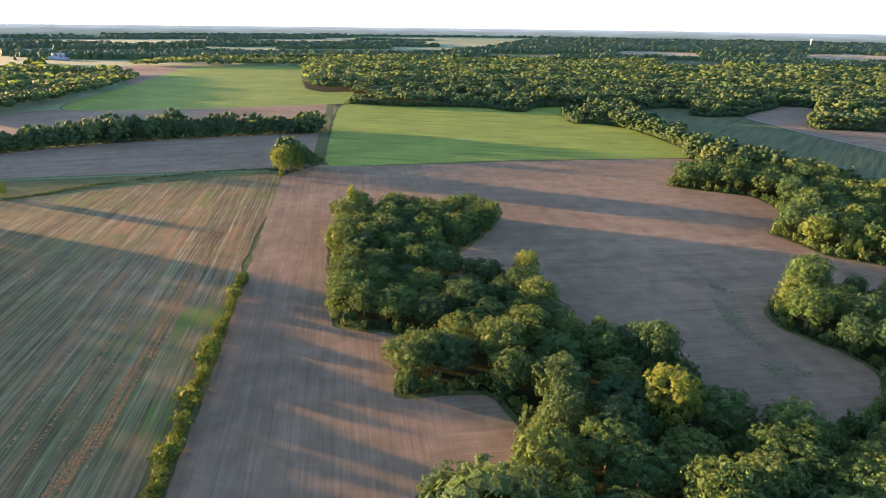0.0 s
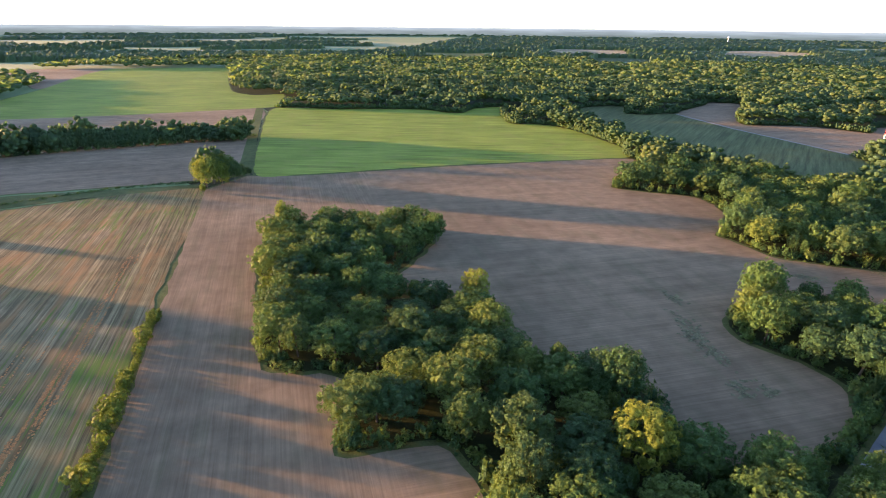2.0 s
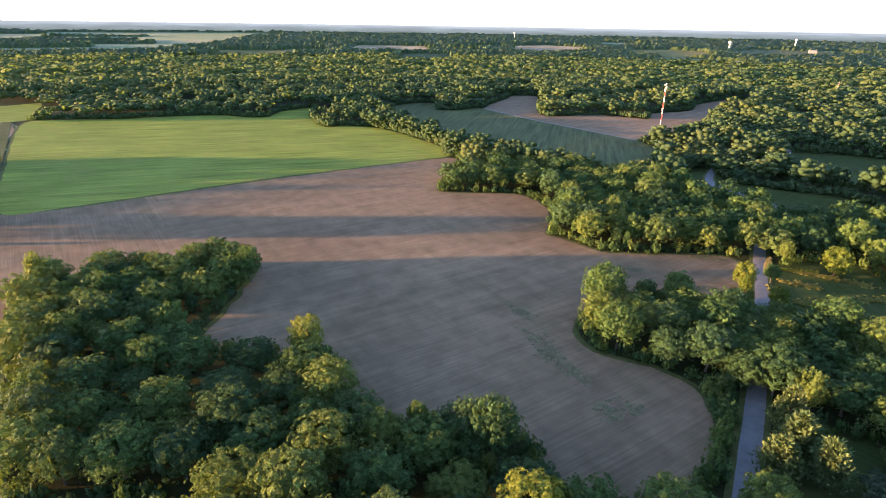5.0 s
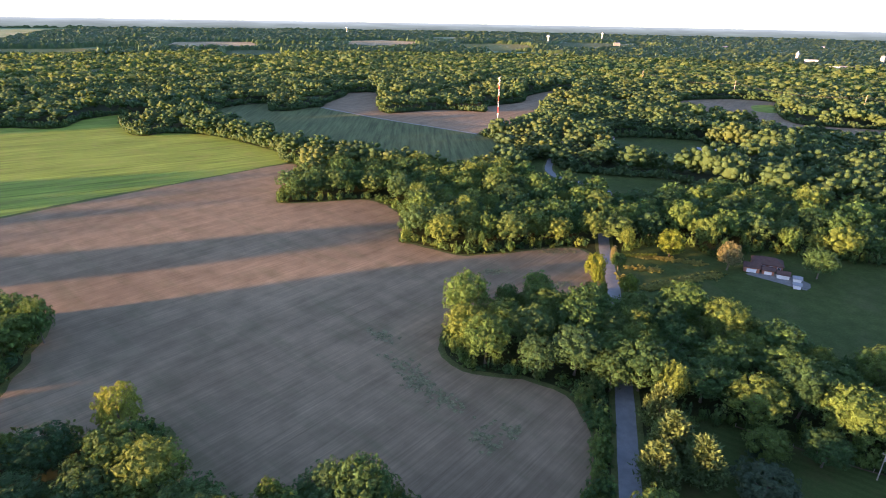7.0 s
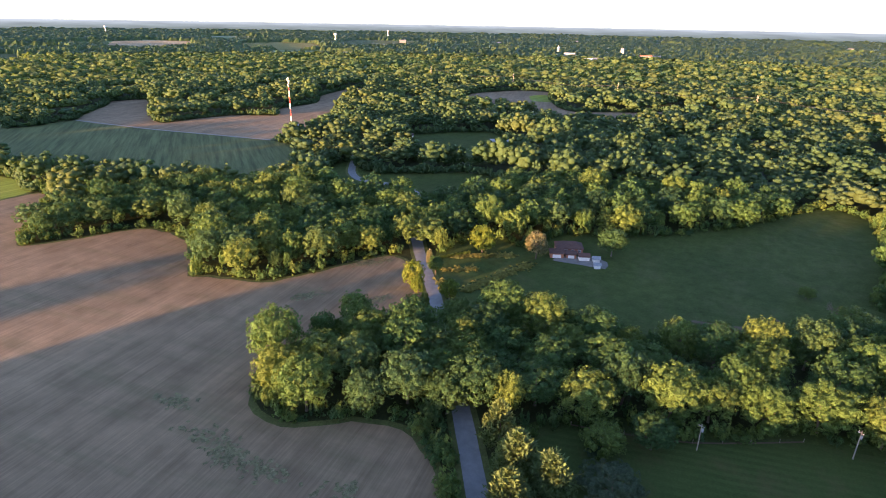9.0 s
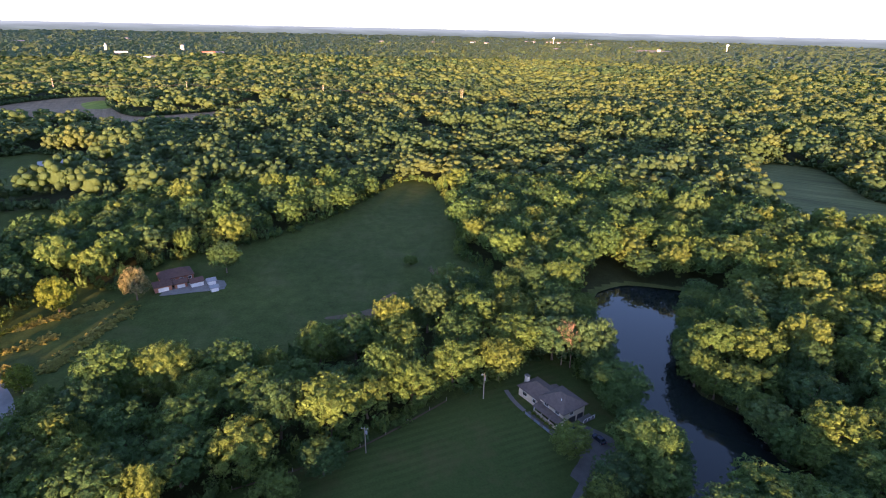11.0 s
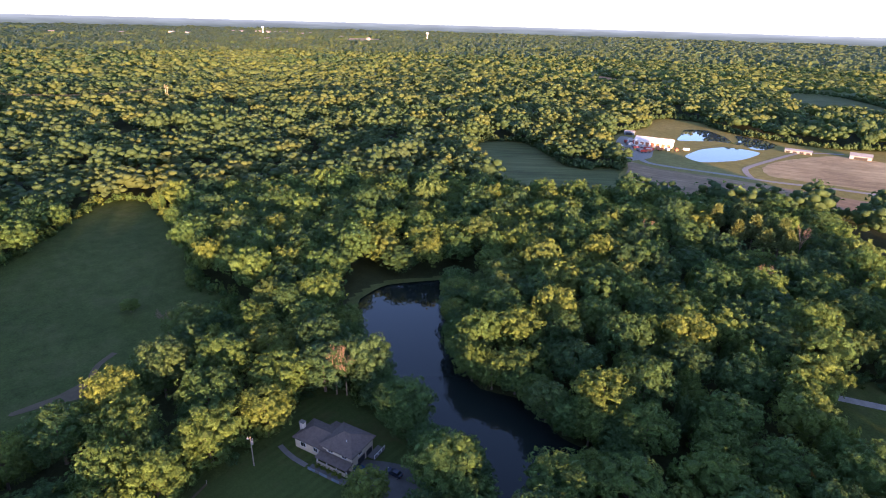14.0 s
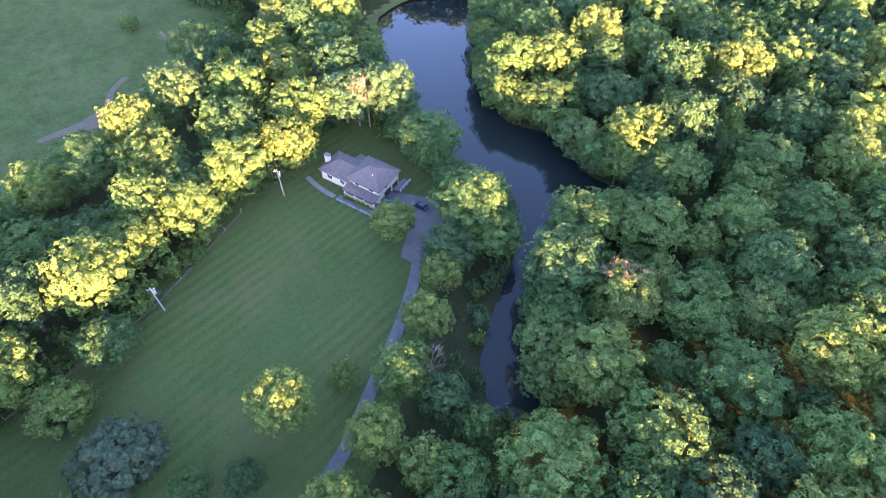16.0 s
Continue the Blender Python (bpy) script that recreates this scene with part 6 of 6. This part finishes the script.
# The brick house across the meadow, with its outbuildings.
A = radians(112)
gabled("house", 284, 143, A, (12, 8), 2.8, 5.0, M_BRICK, M_ROOF_RED, "orange brick house with red-brown roof in a yard", "house", windows=4, hipped=True)
gabled("house_annex", 275, 146, A, (6, 5), 2.5, 3.9, M_BRICK, M_ROOF_RED, "brick annex with red-brown roof", "house", 1, M_TRIM)
gabled("carport", 277, 140, A, (4.5, 4), 2.3, 3.3, M_BRICK, M_ROOF_RED, "small carport with a red-brown roof", "garage", 1, M_WHITE)
gabled("garage", 277, 134, A, (4.5, 3.8), 2.2, 3.4, M_TRIM, M_ROOF_RED, "small pale garage with brown roof", "garage", 1, M_WHITE)
gabled("garden_shed", 277, 128.5, A, (2.8, 2.4), 2.0, 2.9, M_TRIM, M_TIN, "pale garden shed in the yard", "shed", 1, M_TRIM)
gabled("garden_shed", 270.5, 126.5, A, (2.6, 2.3), 1.9, 2.7, M_TRIM, M_TIN, "pale garden shed at the meadow's edge", "shed", 1, M_TRIM)
M_YARD = plain_material("grey yard gravel", (0.2, 0.19, 0.175), 0.95, 0.4, 0.5, spec=0.15)
sheet("house_yard", curve_points([(269, 146), (276, 143), (281, 132), (279, 124), (271, 123), (270, 134)], step=3), 0.29, M_YARD, "pale gravel yard beside the brick house")
for k in range(8):
    x, y = 246 + 1.7 * k, 190 - 1.2 * k
    ob = thing("garden_bush", (x, y, 0), k, "clipped green bush in a garden row", "bush", "row of garden bushes")
    o = new("foliage", BUSHES[k % 4])
    o.parent, o.scale = ob, (0.5, 0.5, 0.5)

# The farm by the ponds.
gabled("barn", 339, -380, math.atan2(10, 28), (31, 12), 5.0, 7.6, M_WHITE, M_WHITE, "long white metal barn with a row of rust-red doors", "barn", 7, M_BRICK)
gabled("shed", 383, -410, 0.4, (9, 6), 2.8, 4.2, M_BLUE, M_TIN, "small blue-grey shed by the farm yard", "shed", 1)
gabled("barn", 252, -462, math.atan2(6, 19), (20, 7), 2.4, 3.4, M_TIN, M_TIN, "long low grey shed by the pond", "barn", 4)
gabled("barn", 212, -482, math.atan2(4, 14), (15, 10), 3.0, 5.0, M_TIN, M_TIN, "grey tin-roofed barn beside the straw field", "barn", 1)
FARM_LOADS = (M_RED, M_WHITE, M_RED, M_TIN, M_WHITE, M_BLUE, M_RED, M_WHITE, M_RED, M_TIN, M_WHITE, M_RED, M_RED, M_WHITE)


def trailer(x, y, turn, paint, label="farm trailer with a box body in the yard"):
    ob = thing("farm_trailer", (x, y, 0.2), turn, label, "trailer", "farm trailers")
    bm = bmesh.new()
    box(bm, (5.0, 2.2, 1.7), (0, 0, 1.6), 0, 0.08)
    part("box_body", bm, paint, ob)
    bm = bmesh.new()
    box(bm, (1.6, 0.3, 0.2), (3.2, 0, 0.7))
    part("drawbar", bm, M_TIN, ob)
    for sx in (-1.2, 1.2):
        for sy in (-1.0, 1.0):
            bm = bmesh.new()
            tube(bm, (sx, sy - 0.15, 0.45), (sx, sy + 0.15, 0.45), 0.45, 0.45, 12)
            part("wheel", bm, M_RUBBER, ob)


for k, mat in enumerate(FARM_LOADS):
    trailer(328 + (k % 7) * 5.6 + RNG.uniform(-1, 1), -346 - (k // 7) * 9 - (k % 7) * 4.2 + RNG.uniform(-1, 1), RNG.uniform(0, 3), mat)
car(319, -313, 0.5, M_CAR_BLUE, "dark pickup parked beside the farm road")

for (x, y), mat in zip(((329, -359), (325, -366), (321, -371), (316, -377), (311, -384), (346, -352), (352, -349), (334, -349), (327, -352)), (M_RED, M_BRICK, M_WHITE, M_BRICK, M_WHITE, M_BLUE, M_WHITE, M_TIN, M_BRICK)):
    trailer(x, y, RNG.uniform(0, 3), mat, "small farm trailer parked before the barn")
sheet("playing_field", curve_points([(836, 357), (865, 342), (793, 312), (788, 335)], step=10), 0.4, M_CROP, "small bright green playing field")

# Buildings among the woods and far off.
gabled("barn", 492, 262, 1.9, (17, 9), 3.6, 5.4, M_TIN, M_TIN, "long grey tin-roofed barn among trees", "barn", 2)
gabled("house", 476, 345, 0.4, (14, 9), 3.0, 5.0, M_TRIM, M_ROOF_RED, "white house with red-brown roof among trees", "house", windows=3)
gabled("barn", 600, 482, 0.7, (22, 12), 4.0, 6.5, M_WHITE, M_TEAL, "barn with a teal metal roof behind woods", "barn", 2)
for x, y, l, w, h, mat in ((1764, 563, 30, 16, 15, M_WHITE), (1583, 433, 38, 18, 14, M_FAR_WALL), (1560, 455, 20, 14, 13, M_WHITE), (1800, 354, 34, 16, 15, M_BRICK), (1840, 330, 22, 14, 13, M_FAR_WALL)):
    gabled("far_hall", x, y, -1.3, (l, w), h, h + 3, M_FAR_WALL, mat, "far pale hall rising from the woods", "hall", 5, M_TRIM)
for x, y, w, h, top in ((1905, 640, 7, 24, 33), (1960, 450, 10, 27, 29)):
    ob = thing("far_tower", (x, y, 0), 0, "far pale tower above the woods", "tower")
    bm = bmesh.new()
    box(bm, (w, w, h), (0, 0, h / 2))
    part("shaft", bm, M_FAR_WALL, ob)
    part("roof", hip_roof(-w / 2, w / 2, -w / 2, w / 2, h, top), M_TIN, ob)


def water_tower(bearing, dist, height=40):
    x, y = 60 - math.sin(radians(bearing)) * dist, 80 + math.cos(radians(bearing)) * dist
    ob = thing("water_tower", (x, y, float(rise(x, y))), 0, "far white water tower above the woods", "water tower", "water towers")
    bm = bmesh.new()
    tube(bm, (0, 0, 0), (0, 0, height - 8), 3.0, 2.0, 12)
    part("column", bm, M_WHITE, ob)
    bm = bmesh.new()
    bmesh.ops.create_uvsphere(bm, u_segments=20, v_segments=12, radius=7, matrix=Matrix.Translation((0, 0, height - 4)) @ Matrix.Diagonal((1, 1, 0.75, 1)))
    part("tank", bm, M_WHITE, ob)


for b, d in ((-52, 2700), (-57, 3500), (-113, 3500), (-128, 3000), (-33, 3800)):
    water_tower(b, d)
for i in range(12):
    b = (-58, -66, -74, -95, -100, -104, -108, -112, -115, -118, -124, -132, -137)[i % 13] + RNG.uniform(-2, 2)
    d = RNG.uniform(2400, 3400)
    x, y = 60 - math.sin(radians(b)) * d, 80 + math.cos(radians(b)) * d
    ob = gabled("far_hall", x, y, radians(b) + RNG.uniform(-0.3, 0.3), (RNG.uniform(16, 32), 14), RNG.uniform(11, 13), 14.5, M_FAR_WALL, M_FAR_WALL, "far white hall near the skyline", "hall", 3, M_TRIM, "far halls")
    ob.location.z = float(rise(x, y))

for i in range(11):
    # The pale town on the skyline.
    b, d = RNG.uniform(-117.5, -109), RNG.uniform(3300, 3700)
    x, y = 60 - math.sin(radians(b)) * d, 80 + math.cos(radians(b)) * d
    ob = gabled("far_hall", x, y, radians(b) + RNG.uniform(-0.2, 0.2), (RNG.uniform(20, 38), 14), RNG.uniform(11, 14), 15.5, M_FAR_WALL, M_FAR_WALL, "pale town hall on the skyline", "hall", 4, M_TRIM, "far town")
    ob.location.z = float(rise(x, y))

# The farmstead in the north-west.
gabled("farmhouse", -985, 1600, 0.3, (18, 12), 5, 8.5, M_FAR_WALL, M_TIN, "white farmhouse on the far plain", "house", windows=4)
gabled("barn", -940, 1565, 0.2, (30, 14), 5, 8, M_FAR_WALL, M_TIN, "long white barn on the far plain", "barn", 3)
for k in range(3):
    ob = thing("grain_silo", (-1000 + 13 * k, 1632, 0), 0, "pale metal grain silo on the far plain", "silo", "grain silos")
    bm = bmesh.new()
    tube(bm, (0, 0, 0), (0, 0, 13), 5, 5, 20)
    part("drum", bm, M_TIN, ob)
    bm = bmesh.new()
    tube(bm, (0, 0, 13), (0, 0, 16), 5.2, 0.5, 20)
    part("roof", bm, M_TIN, ob)


def pylon(x, y, turn, height=24):
    ob = thing("power_pole", (x, y, 0), turn, "tall wooden power pole pair with crossarm", "power pole", "power line")
    for s in (-2.2, 2.2):
        bm = bmesh.new()
        tube(bm, (s, 0, 0), (s, 0, height), 0.3, 0.2, 6)
        part("pole", bm, M_WOODPOLE, ob)
    bm = bmesh.new()
    box(bm, (9, 0.3, 0.35), (0, 0, height - 3))
    part("crossarm", bm, M_WOODPOLE, ob)


LINE = [(954, 583), (906, 410), (860, 240), (815, 70), (770, -100)]
for x, y in LINE:
    pylon(x, y, 0.25)
bm = bmesh.new()
for (x1, y1), (x2, y2) in zip(LINE, LINE[1:]):
    for s in (-4, 0, 4):
        pts = [(x1 + (x2 - x1) * k / 8 + s, y1 + (y2 - y1) * k / 8, 21 - 6 * (1 - (k / 4 - 1) ** 2)) for k in range(9)]
        for p, q in zip(pts, pts[1:]):
            tube(bm, p, q, 0.07, 0.07, 4)
me = bpy.data.meshes.new("power_cables")
bm.to_mesh(me)
bm.free()
me.materials.append(M_DARK)
tagged(new("power_cables", me), "dark sagging cables of a power line", "cables")
